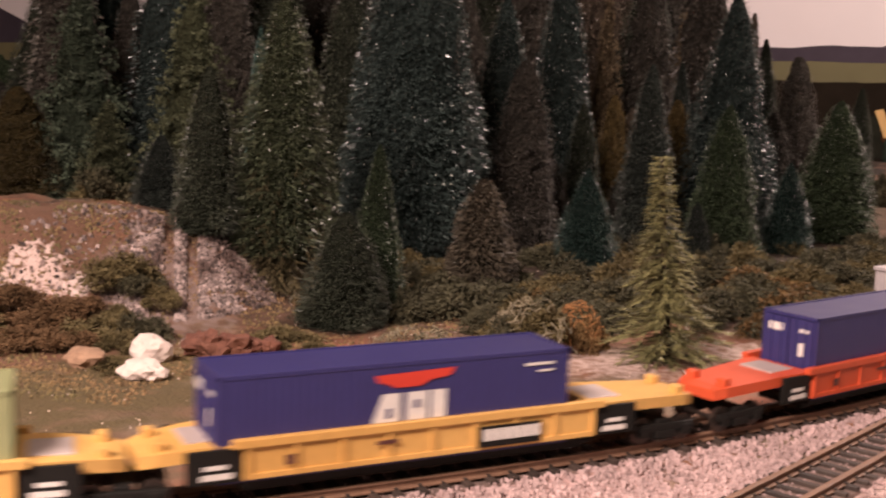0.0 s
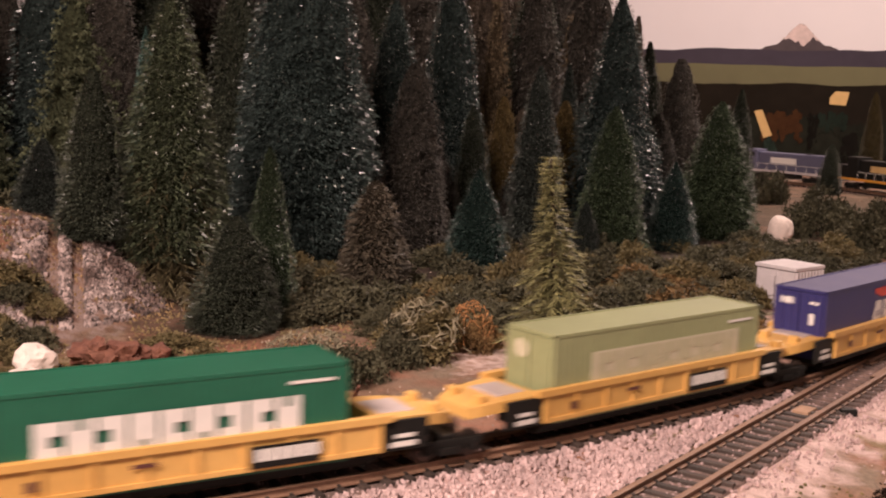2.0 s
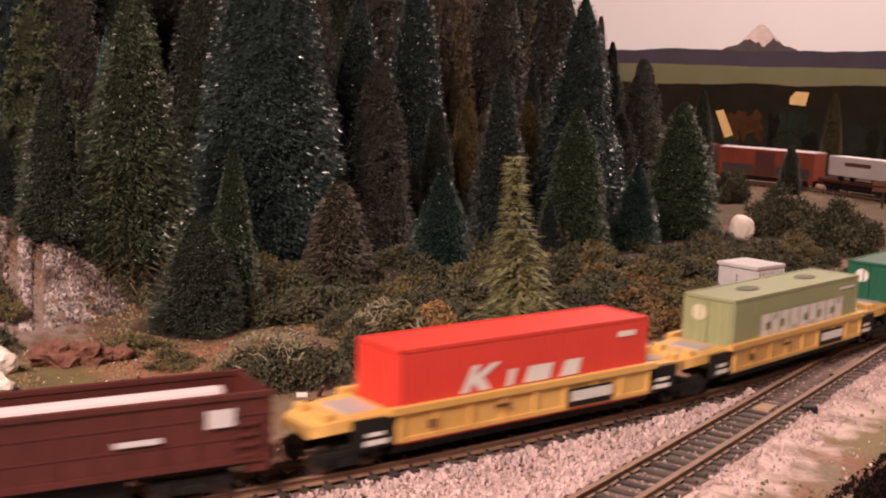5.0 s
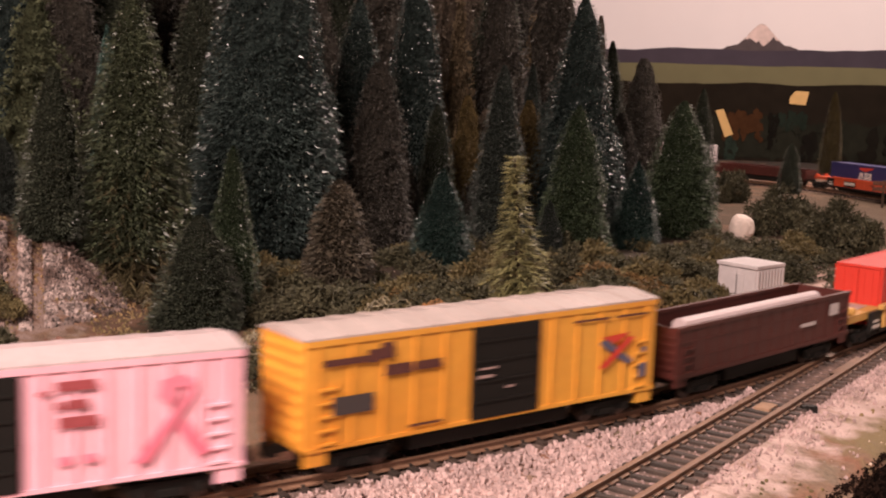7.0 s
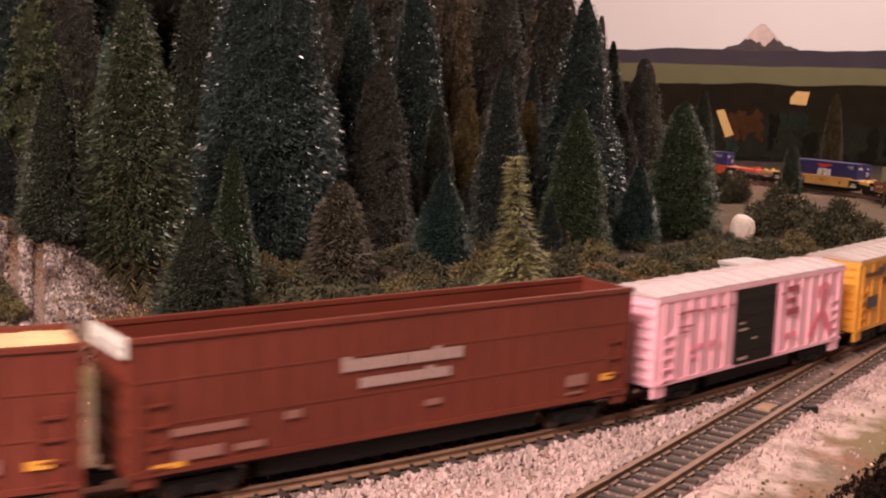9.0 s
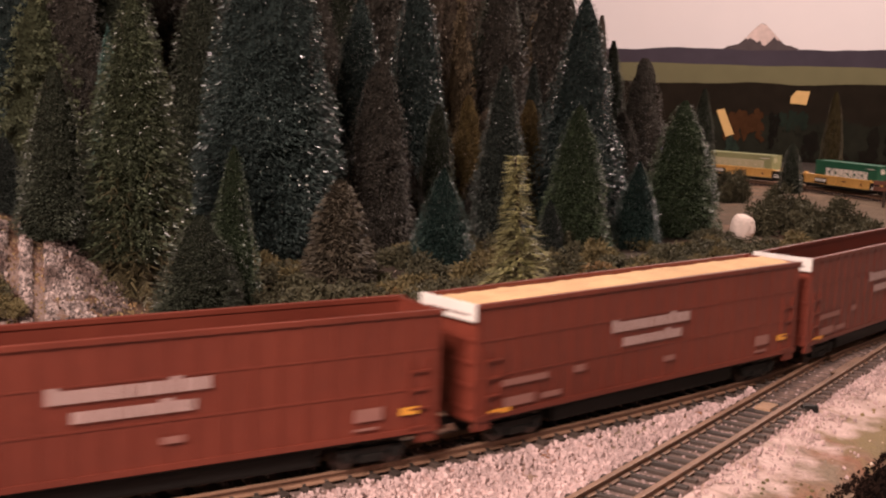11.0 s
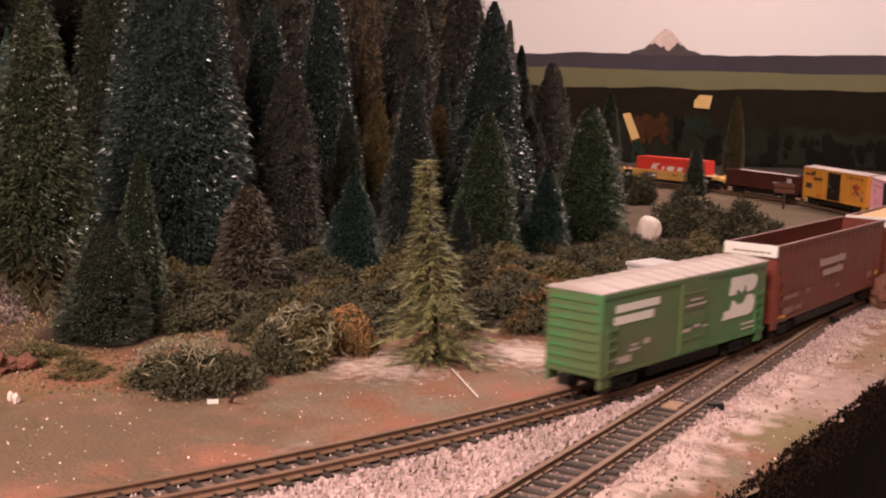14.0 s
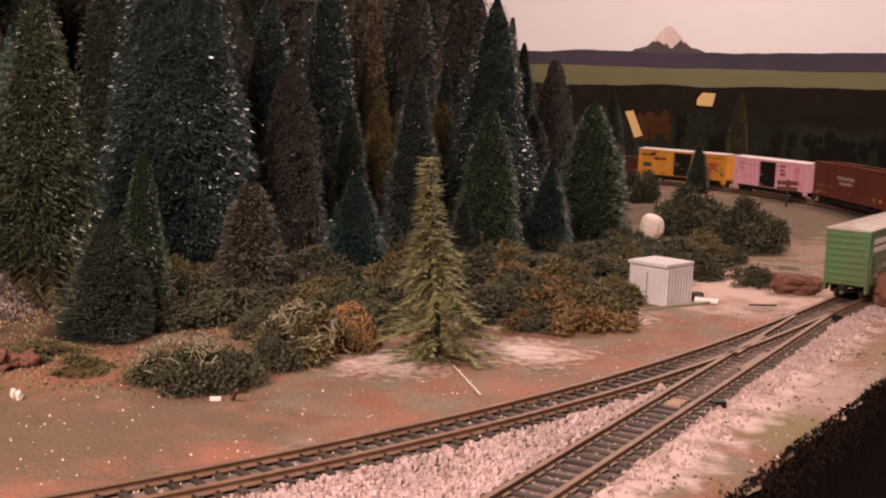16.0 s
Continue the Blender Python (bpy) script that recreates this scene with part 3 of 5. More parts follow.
    for sy in (-1, 1):
        part("top_chord", box(-L / 2, L / 2, *sorted((sy * W / 2, sy * (W / 2 + 0.0006))), zt - 0.0022, zt), body, car)
        part("side_sill", box(-L / 2, L / 2, *sorted((sy * W / 2, sy * (W / 2 + 0.0006))), zb, zb + 0.0016), body, car)
        for sx in (-1, 1):
            part("corner_step", box(*sorted((sx * (L / 2 - 0.001), sx * (L / 2 - 0.010))), *sorted((sy * (W / 2 - 0.002), sy * W / 2)), zb - 0.0055, zb), body, car)
    bm = bmesh.new()
    prof = [(-W / 2 - 0.0004, zt), (-W / 2 - 0.0004, zt + 0.0008), (0, zt + 0.0030), (W / 2 + 0.0004, zt + 0.0008), (W / 2 + 0.0004, zt)]
    ends = [[bm.verts.new((x, y, z)) for y, z in prof] for x in (-L / 2 - 0.0005, L / 2 + 0.0005)]
    for i in range(5):
        bm.faces.new((ends[0][i], ends[1][i], ends[1][(i + 1) % 5], ends[0][(i + 1) % 5]))
    bm.faces.new(ends[0][::-1])
    bm.faces.new(ends[1])
    bmesh.ops.recalc_face_normals(bm, faces=bm.faces[:])
    for i in range(roof_ribs):
        x = -L / 2 + 0.004 + (L - 0.008) * i / (roof_ribs - 1)
        for sy in (-1, 1):
            vs = [bm.verts.new(v) for v in ((x - 0.0006, 0, zt + 0.0036), (x + 0.0006, 0, zt + 0.0036), (x + 0.0006, sy * (W / 2 + 0.0006), zt + 0.0013), (x - 0.0006, sy * (W / 2 + 0.0006), zt + 0.0013),
                                            (x - 0.0006, 0, zt + 0.0028), (x + 0.0006, 0, zt + 0.0028), (x + 0.0006, sy * (W / 2 + 0.0006), zt - 0.0002), (x - 0.0006, sy * (W / 2 + 0.0006), zt - 0.0002))]
            for f in ((0, 1, 2, 3), (3, 2, 6, 7), (0, 3, 7, 4), (1, 5, 6, 2)):
                bm.faces.new([vs[k] for k in f])
    part("roof", bm, roof, car)
    for sy in (-1, 1):
        dx = door_x if sy < 0 else -door_x
        y0, y1 = sorted((sy * (W / 2 - 0.0002), sy * (W / 2 + 0.0011)))
        leaf = part("door", box(dx - door_w / 2, dx + door_w / 2, y0, y1, zb + 0.0012, zt - 0.0024, bevel=0.0002), door, car)
        for i in range(1, 5):
            z = zb + (zt - zb) * i / 5
            part("batten", box(dx - door_w / 2 + 0.001, dx + door_w / 2 - 0.001, *sorted((sy * (W / 2 + 0.001), sy * (W / 2 + 0.0016))), z - 0.0005, z + 0.0005), door, leaf)
    # wide plain black boxes: running gear plus the shade beneath the car
    part("underframe", box(-L / 2 + 0.004, L / 2 - 0.004, -0.0125, 0.0125, 0.0100, zb + 0.001), M_black, car)
    part("brake_gear_shade", box(-L / 2 + 0.050, L / 2 - 0.050, -0.0130, 0.0130, 0.0035, 0.0102, bevel=0.0015), M_black, car)
    add_ladders(car, L, W, zb, zt, body)
    for x in (-L / 2 + 0.026, L / 2 - 0.026):
        add_truck(car, x)
    add_coupler(car, L / 2 - 0.003, 1)
    add_coupler(car, -L / 2 + 0.003, -1)
    return car


def open_car(L, W, zb, zt, body, label, ribs, name="gondola_car", panel=None, load=None, wall=0.0012, deep=0.0):
    car = thing(name, Matrix(), label, "freight car", "train cars")
    fl = zb + 0.002 + deep
    part("floor", box(-L / 2, L / 2, -W / 2, W / 2, zb, fl), body, car)
    rib = mesh_of(box(-0.0006, 0.0006, 0, 0.0004, zb + 0.002, zt - 0.0014), "rib", body)
    for sy in (-1, 1):
        wall_ = part("side_wall", box(-L / 2, L / 2, *sorted((sy * W / 2, sy * (W / 2 - wall))), fl, zt), body, car)
        for k in (0.36, 0.68):
            part("seam", box(-L / 2, L / 2, *sorted((sy * W / 2, sy * (W / 2 + 0.0003))), zb + (zt - zb) * k, zb + (zt - zb) * k + 0.0007), body, wall_)
        part("top_rail", box(-L / 2 - 0.0006, L / 2 + 0.0006, *sorted((sy * (W / 2 - wall - 0.0004), sy * (W / 2 + 0.0008))), zt - 0.0016, zt + 0.0004, bevel=0.0002), body, car)
        part("side_sill", box(-L / 2, L / 2, *sorted((sy * W / 2, sy * (W / 2 + 0.0007))), zb, zb + 0.0022), body, car)
        for i in range(ribs):
            x = -L / 2 + 0.003 + (L - 0.006) * i / (ribs - 1)
            part("rib", rib, None, car, m=pose(x, sy * W / 2, 0, 0, 0, 0 if sy > 0 else 180))
        for sx in (-1, 1):
            part("step", box(*sorted((sx * (L / 2 - 0.001), sx * (L / 2 - 0.009))), *sorted((sy * (W / 2 - 0.002), sy * W / 2)), zb - 0.004, zb), body, car)
    for sx in (-1, 1):
        end_ = part("end_wall", box(*sorted((sx * L / 2, sx * (L / 2 - wall))), -W / 2 + wall, W / 2 - wall, fl, zt), body, car)
        for i in range(5):
            z = zb + 0.005 + (zt - zb - 0.010) * i / 4
            part("end_rib", box(*sorted((sx * L / 2, sx * (L / 2 + 0.0008))), -W / 2 + 0.001, W / 2 - 0.001, z - 0.0006, z + 0.0006), body, end_)
    if panel:
        part("end_panel", box(-L / 2 - 0.0020, -L / 2 - 0.0009, -W / 2 - 0.0008, W / 2 + 0.0008, zt - 0.0066, zt + 0.0008, bevel=0.0003), panel, car, "white panel across the rear rim")
        rng2 = random.Random(5)
        bars = [(-L / 2 - 0.0022, -L / 2 - 0.0019, -W / 2 + 0.003 + k * 0.0042, -W / 2 + 0.003 + k * 0.0042 + rng2.uniform(0.002, 0.0036), zt - 0.0044, zt - 0.0036) for k in range(6)]
        part("panel_print", boxes(bars), M_dkprint, car)
    if load:
        bm = bmesh.new()
        n, mN = 60, 10
        grid = [[bm.verts.new((-L / 2 + wall + (L - 2 * wall) * i / n, -W / 2 + wall + (W - 2 * wall) * j / mN, zt - 0.0016 + 0.0018 * math.sin(math.pi * j / mN) + 0.0010 * noise.noise((i * 0.5, j * 0.8, 2)))) for j in range(mN + 1)] for i in range(n + 1)]
        for i in range(n):
            for j in range(mN):
                bm.faces.new((grid[i][j], grid[i + 1][j], grid[i + 1][j + 1], grid[i][j + 1]))
        part("load", bm, load, car, "heaped tan wood chips")
    part("underframe", box(-L / 2 + 0.004, L / 2 - 0.004, -0.0125, 0.0125, 0.0100, zb + 0.001), M_black, car)
    # one black box for brake gear and the shade under the floor
    part("brake_gear_shade", box(-L / 2 + 0.050, L / 2 - 0.050, -0.0130, 0.0130, 0.0035, 0.0102, bevel=0.0015), M_black, car)
    for x in (-L / 2 + 0.028, L / 2 - 0.028):
        add_truck(car, x)
    add_ladders(car, L, W, zb, zt, body, 4)
    add_coupler(car, L / 2 - 0.003, 1)
    add_coupler(car, -L / 2 + 0.003, -1)
    return car


def well_car(paint, L, pitch, label, rear_truck=False, front_ext=0.0, rear_ext=0.0):
    """An articulated well car: a deep trough between sloping end platforms; L is the trough, pitch the whole length."""
    car = thing("well_car", Matrix(), label, "freight car", "train cars")
    W, zb, zt = 0.0365, 0.0096, 0.0238
    for sy in (-1, 1):
        bm = bmesh.new()
        y0, y1 = sy * W / 2, sy * (W / 2 - 0.0016)
        add_box(bm, -L / 2, L / 2, *sorted((y0, y1)), zb, zt, bevel=0.0003)
        add_box(bm, -L / 2 - 0.004, L / 2 + 0.004, *sorted((sy * (W / 2 + 0.0012), sy * (W / 2 - 0.0022))), zt - 0.0030, zt, bevel=0.0003)
        add_box(bm, -L / 2, L / 2, *sorted((sy * (W / 2 + 0.0007), y0)), zb, zb + 0.0018)
        for i in range(9):
            x = -L / 2 + 0.001 + (L - 0.002) * i / 8
            add_box(bm, x - 0.0007, x + 0.0007, *sorted((sy * (W / 2 + 0.0009), y0)), zb, zt - 0.002)
        part("side_sill", bm, paint, car)
        part("warning_panel", box(L * 0.13, L * 0.32, *sorted((sy * (W / 2 + 0.0010), sy * (W / 2 + 0.0013))), zb + 0.001, zb + 0.0092), M_black, car, "black panel with white print")
        bars = [(L * 0.145 + k * 0.0042, L * 0.145 + k * 0.0042 + 0.0034, *sorted((sy * (W / 2 + 0.0013), sy * (W / 2 + 0.0015))), zb + 0.0035, zb + 0.008) for k in range(6)]
        part("panel_print", boxes(bars), M_white, car)
        bars = [(-L * 0.40, -L * 0.375, *sorted((sy * (W / 2 + 0.0010), sy * (W / 2 + 0.0012))), zb + 0.004, zb + 0.0075), (-L * 0.16, -L * 0.10, *sorted((sy * (W / 2 + 0.0010), sy * (W / 2 + 0.0012))), zb + 0.007, zb + 0.0085)]
        for row in bars:
            part("data_print", box(*row), M_dkprint, car)
    part("well_floor", box(-L / 2, L / 2, -W / 2 + 0.0018, W / 2 - 0.0018, 0.0062, 0.0080), M_black, car)
    for sx in (-1, 1):
        e = pitch / 2 + (front_ext if sx > 0 else rear_ext)
        bm = bmesh.new()
        add_box(bm, *sorted((sx * (L / 2 - 0.001), sx * (L / 2 + 0.001))), -W / 2 + 0.002, W / 2 - 0.002, 0.012, zt - 0.004)
        # platform that falls from the trough's end to the joint
        tops = ((L / 2, W / 2 - 0.001, zt - 0.002), (L / 2 + 0.016, W / 2 - 0.003, zt - 0.0025), (e - 0.006, 0.0125, 0.0200), (e - 0.0005, 0.010, 0.0190))
        prev = None
        for x, w, z in tops:
            ring = [bm.verts.new((sx * x, y, zz)) for y, zz in ((-w, z - 0.0045), (-w, z), (w, z), (w, z - 0.0045))]
            if prev:
                for i in range(4):
                    bm.faces.new((prev[i], ring[i], ring[(i + 1) % 4], prev[(i + 1) % 4]))
            else:
                bm.faces.new(ring)
            prev = ring
        bm.faces.new(prev)
        bmesh.ops.recalc_face_normals(bm, faces=bm.faces[:])
        part("end_platform", bm, paint, car)
        part("end_deck", box(*sorted((sx * (L / 2 + 0.003), sx * (L / 2 + 0.018))), -0.009, 0.009, zt - 0.0035, zt - 0.0018, bevel=0.0004), M_roofgrey, car, "pale grey deck plate")
        for sy in (-1, 1):
            part("hand_brake_post", box(*sorted((sx * (e - 0.010), sx * (e - 0.006))), *sorted((sy * 0.006, sy * 0.011)), 0.017, 0.0235, bevel=0.0006), paint, car)
            part("end_skirt", box(*sorted((sx * (L / 2 + 0.0004), sx * (L / 2 + 0.020))), *sorted((sy * (W / 2 - 0.0006), sy * (W / 2 - 0.0022))), 0.009, zt - 0.003, bevel=0.0003), M_black, car, "black skirt with white print")
            rows = [(*sorted((sx * (L / 2 + 0.004), sx * (L / 2 + 0.015))), *sorted((sy * (W / 2 - 0.0006), sy * (W / 2 - 0.0003))), 0.0105, 0.0125), (*sorted((sx * (L / 2 + 0.006), sx * (L / 2 + 0.014))), *sorted((sy * (W / 2 - 0.0006), sy * (W / 2 - 0.0003))), 0.0140, 0.0155)]
            part("skirt_print", boxes(rows), M_white, car)
    add_truck(car, pitch / 2 - 0.002 if not front_ext else pitch / 2 + front_ext - 0.016)
    if rear_truck:
        add_truck(car, -pitch / 2 - rear_ext + 0.016)
    part("lower_frame", box(-L / 2 + 0.001, L / 2 - 0.001, -W / 2 + 0.0060, W / 2 - 0.0060, 0.0030, 0.0061, bevel=0.0008), M_black, car)
    return car


def container(L, paint, label, kind):
    """A ribbed shipping container, its floor at z = 0.0082 in the well."""
    box_ = thing("shipping_container", Matrix(), label, "container", "containers on the train")
    W, zb, zt = 0.0300, 0.0081, 0.0458
    # corrugated walls: one outline drawn upwards
    n, a, b = 44, L / 2 - 0.0006, W / 2 - 0.0002
    side = []
    for i in range(n):
        x = -a + 2 * a * (i + 0.5) / n
        q = a / n
        side += [(x - q * 0.9, 0.00012), (x - q * 0.5, 0.0), (x + q * 0.3, 0.0), (x + q * 0.7, 0.00012)]
    ring = [(x, -b + d) for x, d in side] + [(-x, b - d) for x, d in side]
    bm = bmesh.new()
    lo, hi = [bm.verts.new((x, y, zb)) for x, y in ring], [bm.verts.new((x, y, zt - 0.0004)) for x, y in ring]
    for i in range(len(ring)):
        j = (i + 1) % len(ring)
        bm.faces.new((lo[i], lo[j], hi[j], hi[i]))
    bm.faces.new(hi)
    bm.faces.new(lo[::-1])
    part("body", bm, paint, box_)
    bm = bmesh.new()
    for sx in (-1, 1):
        for sy in (-1, 1):
            add_box(bm, *sorted((sx * L / 2, sx * (L / 2 - 0.0020))), *sorted((sy * W / 2, sy * (W / 2 - 0.0018))), zb, zt, bevel=0.0003)
        add_box(bm, *sorted((sx * L / 2, sx * (L / 2 - 0.0014))), -W / 2, W / 2, zt - 0.0016, zt)
    for sy in (-1, 1):
        add_box(bm, -L / 2, L / 2, *sorted((sy * W / 2, sy * (W / 2 - 0.0012))), zt - 0.0014, zt)
        add_box(bm, -L / 2, L / 2, *sorted((sy * W / 2, sy * (W / 2 - 0.0012))), zb, zb + 0.0016)
    part("frame", bm, paint, box_)
    for sy in (-1, 1):
        rows = [(-L / 2 - 0.0005, -L / 2 + 0.0008, *sorted((sy * 0.0004, sy * (W / 2 - 0.002))), zb + 0.002, zt - 0.002)]
        for k in (0.3, 0.7):
            y = sy * (W / 2 - 0.002) * k
            rows.append((-L / 2 - 0.0011, -L / 2 - 0.0004, y - 0.0003, y + 0.0003, zb + 0.002, zt - 0.002))
        part("door", boxes(rows), paint, box_)
    y = W / 2
    if kind in ("panel", "letters"):
        # nine bold pale block shapes in a row, as wide and as high as the printed word
        shapes = []
        forms = ([(0, 0), (1, 0), (1, 1), (0.62, 1), (0.62, 0.72), (0.36, 0.72), (0.36, 1), (0, 1)],
                 [(0, 0), (0.38, 0), (0.38, 0.3), (0.64, 0.3), (0.64, 0), (1, 0), (1, 1), (0, 1)],
                 [(0, 0), (1, 0), (1, 0.36), (0.55, 0.36), (0.55, 0.64), (1, 0.64), (1, 1), (0, 1)],
                 [(0, 0), (1, 0), (1, 1), (0, 1), (0, 0.66), (0.45, 0.66), (0.45, 0.34), (0, 0.34)])
        for k, f in enumerate((2, 0, 3, 1, 2, 1, 3, 2, 0)):
            shapes.append([(-0.043 + k * 0.0104 + px * 0.0092, 0.0252 + pz * 0.0132) for px, pz in forms[f]])
        if kind == "panel" and paint is M_ltgreen:
            side_print(box_, "name_panel", [(-0.046, 0.053, 0.0246, 0.0392)], y, M_offwhite, "cream panel behind the word")
        side_poly(box_, "word_shape", shapes, y + 0.0003, M_khaki if kind == "panel" and paint is M_ltgreen else M_white, "bold block shape")
        side_print(box_, "number_bar", [(L * 0.33, L * 0.46, 0.0425, 0.0436)], y, M_white)
        part("door_logo", tube(0.0042, 0.0042, 0.0004, pose(-L / 2 - 0.0007, 0.005, 0.040, 0, 90, 0), 20), M_white if paint is not M_ltgreen else M_offwhite, box_)
    elif kind == "bird":
        side_poly(box_, "logo_wing", [[(-0.012, 0.0445), (0.020, 0.0455), (0.018, 0.0425), (0.010, 0.0415), (0.006, 0.0395), (-0.004, 0.0395), (-0.007, 0.0410), (-0.011, 0.0420)]], y, M_redprint, "red spread-wing shape")
        side_poly(box_, "logo_letter", [[(-0.013, 0.0270), (-0.009, 0.0375), (-0.002, 0.0375), (-0.002, 0.0270)], [(0.0005, 0.0270), (0.0005, 0.0375), (0.009, 0.0375), (0.009, 0.0270)], [(0.0105, 0.0270), (0.0105, 0.0375), (0.0165, 0.0375), (0.0165, 0.0270)]], y, M_white, "white block shapes")
        side_print(box_, "logo_gap", [(-0.0075, -0.0055, 0.0285, 0.0320), (0.0035, 0.0055, 0.0315, 0.0345)], y + 0.0003, paint)
        side_print(box_, "number_bar", [(L * 0.36, L * 0.45, 0.0432, 0.0442), (L * 0.40, L * 0.45, 0.0405, 0.0413)], y, M_white)
        part("door_print", boxes([(-L / 2 - 0.0009, -L / 2 - 0.0006, 0.003, 0.011, 0.040, 0.0435), (-L / 2 - 0.0009, -L / 2 - 0.0006, -0.011, -0.006, 0.041, 0.0425), (-L / 2 - 0.0009, -L / 2 - 0.0006, -0.009, -0.006, 0.030, 0.036)]), M_white, box_)
    elif kind == "word":
        side_poly(box_, "word_shape", [[(-0.040, 0.0275), (-0.034, 0.0385), (-0.030, 0.0385), (-0.033, 0.0335), (-0.024, 0.0385), (-0.019, 0.0385), (-0.028, 0.0330), (-0.024, 0.0275), (-0.030, 0.0275), (-0.0335, 0.0315), (-0.0355, 0.0275)],
                                        [(-0.016, 0.0275), (-0.014, 0.0345), (-0.010, 0.0345), (-0.012, 0.0275)], [(-0.006, 0.0275), (-0.003, 0.0345), (0.011, 0.0345), (0.009, 0.0275)], [(0.015, 0.0275), (0.018, 0.0345), (0.028, 0.0345), (0.026, 0.0275)]], y, M_white, "white slanted word shapes")
        side_print(box_, "number_bar", [(L * 0.36, L * 0.44, 0.041, 0.0435)], y, M_white)
    for ch in box_.children:
        if ch.name.split(".")[0] not in ("body", "frame", "door"):
            ch.location.z = -0.0030
    return box_


def locomotive(paint, stripe, label):
    L, W = 0.190, 0.0320
    car = thing("locomotive", Matrix(), label, "locomotive", "train cars")
    part("frame", boxes([(-L / 2, L / 2, -W / 2, W / 2, 0.0150, 0.0180), (-0.03, 0.03, -0.012, 0.012, 0.006, 0.0150)], 0.0006), M_black, car)
    part("long_hood", box(-L / 2 + 0.008, L / 2 - 0.050, -0.0105, 0.0105, 0.018, 0.0480, bevel=0.0015), paint, car)
    part("short_hood", box(L / 2 - 0.028, L / 2 - 0.008, -0.0105, 0.0105, 0.018, 0.0380, bevel=0.0015), paint, car)
    cab = part("cab", box(L / 2 - 0.050, L / 2 - 0.027, -0.0150, 0.0150, 0.018, 0.0520, bevel=0.0012), paint, car)
    for sy in (-1, 1):
        part("cab_window", box(L / 2 - 0.045, L / 2 - 0.032, *sorted((sy * 0.0149, sy * 0.0153)), 0.040, 0.047), M_black, cab)
        part("stripe", box(-L / 2, L / 2, *sorted((sy * W / 2, sy * (W / 2 + 0.0005))), 0.0150, 0.0185), stripe, car, "bright stripe along the sill")
        part("logo", box(-0.03, 0.02, *sorted((sy * 0.0105, sy * 0.0108)), 0.030, 0.040, bevel=0.0001), M_patchy if stripe is M_boxyellow else M_white, car)
        part("handrail", boxes([(-L / 2 + 0.004, L / 2 - 0.052, *sorted((sy * (W / 2 - 0.0006), sy * W / 2)), 0.0285, 0.0291)] + [(x, x + 0.0006, *sorted((sy * (W / 2 - 0.0006), sy * W / 2)), 0.018, 0.0288) for x in np.linspace(-L / 2 + 0.004, L / 2 - 0.053, 8)]), M_white, car)
    part("fan", tube(0.008, 0.008, 0.002, pose(-0.05, 0, 0.0488), 20), M_black, car)
    for x in (-0.06, 0.06):
        add_truck(car, x)
    return car


CARS = []      # the car, the place of its centre at t = 0 along the line, the distance between its trucks
V = 0.192


def ride(car, rear, front, inset=0.026):
    CARS.append((car, (rear + front) / 2, (front - rear) - 2 * inset))
    return car


# green boxcar at the rear, with white name bars and a large rounded double-loop emblem
bn = ride(boxcar(0.180, 0.0325, 0.0115, 0.0530, M_green, M_roofgrey, M_green, "green boxcar with white double-loop emblem and pale grey roof", ribs=0), -1.9968, -1.8166)
side_print(bn, "name_bar", [(-0.078, -0.0360, 0.0426, 0.0466), (-0.079, -0.0420, 0.0366, 0.0408)], 0.01645, M_white)
side_poly(bn, "emblem", [[(x + 0.0035, z - 0.0022) for x, z in loop] for loop in ([[(0.0378, 0.0399), (0.0401, 0.0502), (0.0672, 0.0502), (0.0729, 0.0486), (0.074, 0.0461), (0.0717, 0.0425), (0.0678, 0.0404), (0.0604, 0.0399), (0.0582, 0.045), (0.0553, 0.0399), (0.048, 0.043), (0.0474, 0.0399)], [(0.031, 0.0265), (0.0333, 0.0316), (0.0401, 0.0316), (0.0423, 0.0368), (0.0446, 0.0368), (0.0502, 0.0337), (0.057, 0.0342), (0.0604, 0.0383), (0.0672, 0.0383), (0.0712, 0.0363), (0.0717, 0.0316), (0.0695, 0.028), (0.0649, 0.0265)]])], 0.01645, M_white, "white rounded double-loop emblem")
side_print(bn, "data_bar", [(-0.078, -0.062, 0.0165, 0.0200), (-0.064, -0.054, 0.0215, 0.0228), (-0.062, -0.056, 0.0240, 0.0252), (-0.050, -0.044, 0.0235, 0.0262), (0.060, 0.078, 0.0185, 0.0196), (0.060, 0.078, 0.0158, 0.0166)], 0.01645, M_roofgrey)
side_print(bn, "door_bar", [(-0.010, 0.012, 0.0375, 0.0388), (-0.005, 0.007, 0.0405, 0.0415), (-0.012, -0.004, 0.0240, 0.0258), (0.000, 0.006, 0.0255, 0.0272), (0.010, 0.015, 0.0245, 0.0255)], 0.0178, M_roofgrey)


def chip_car(rear, front, load, label):
    car = ride(open_car(0.2315, 0.0325, 0.0125, 0.0605, M_oxide, label, 22, "wood_chip_car", M_white, load), rear, front, 0.028)
    rows, r2 = [], random.Random(3)
    for x0, x1, z0, z1 in ((-0.034, 0.022, 0.0400, 0.0445), (-0.026, 0.016, 0.0330, 0.0370)):
        x = x0
        while x < x1 - 0.002:
            w = r2.uniform(0.003, 0.0048)
            rows.append((x, min(x + w, x1), z0, z1 if len(rows) % 9 else z1 + 0.0012))
            x += w + 0.0009
    side_print(car, "name_letter", rows, 0.01695, M_letter)
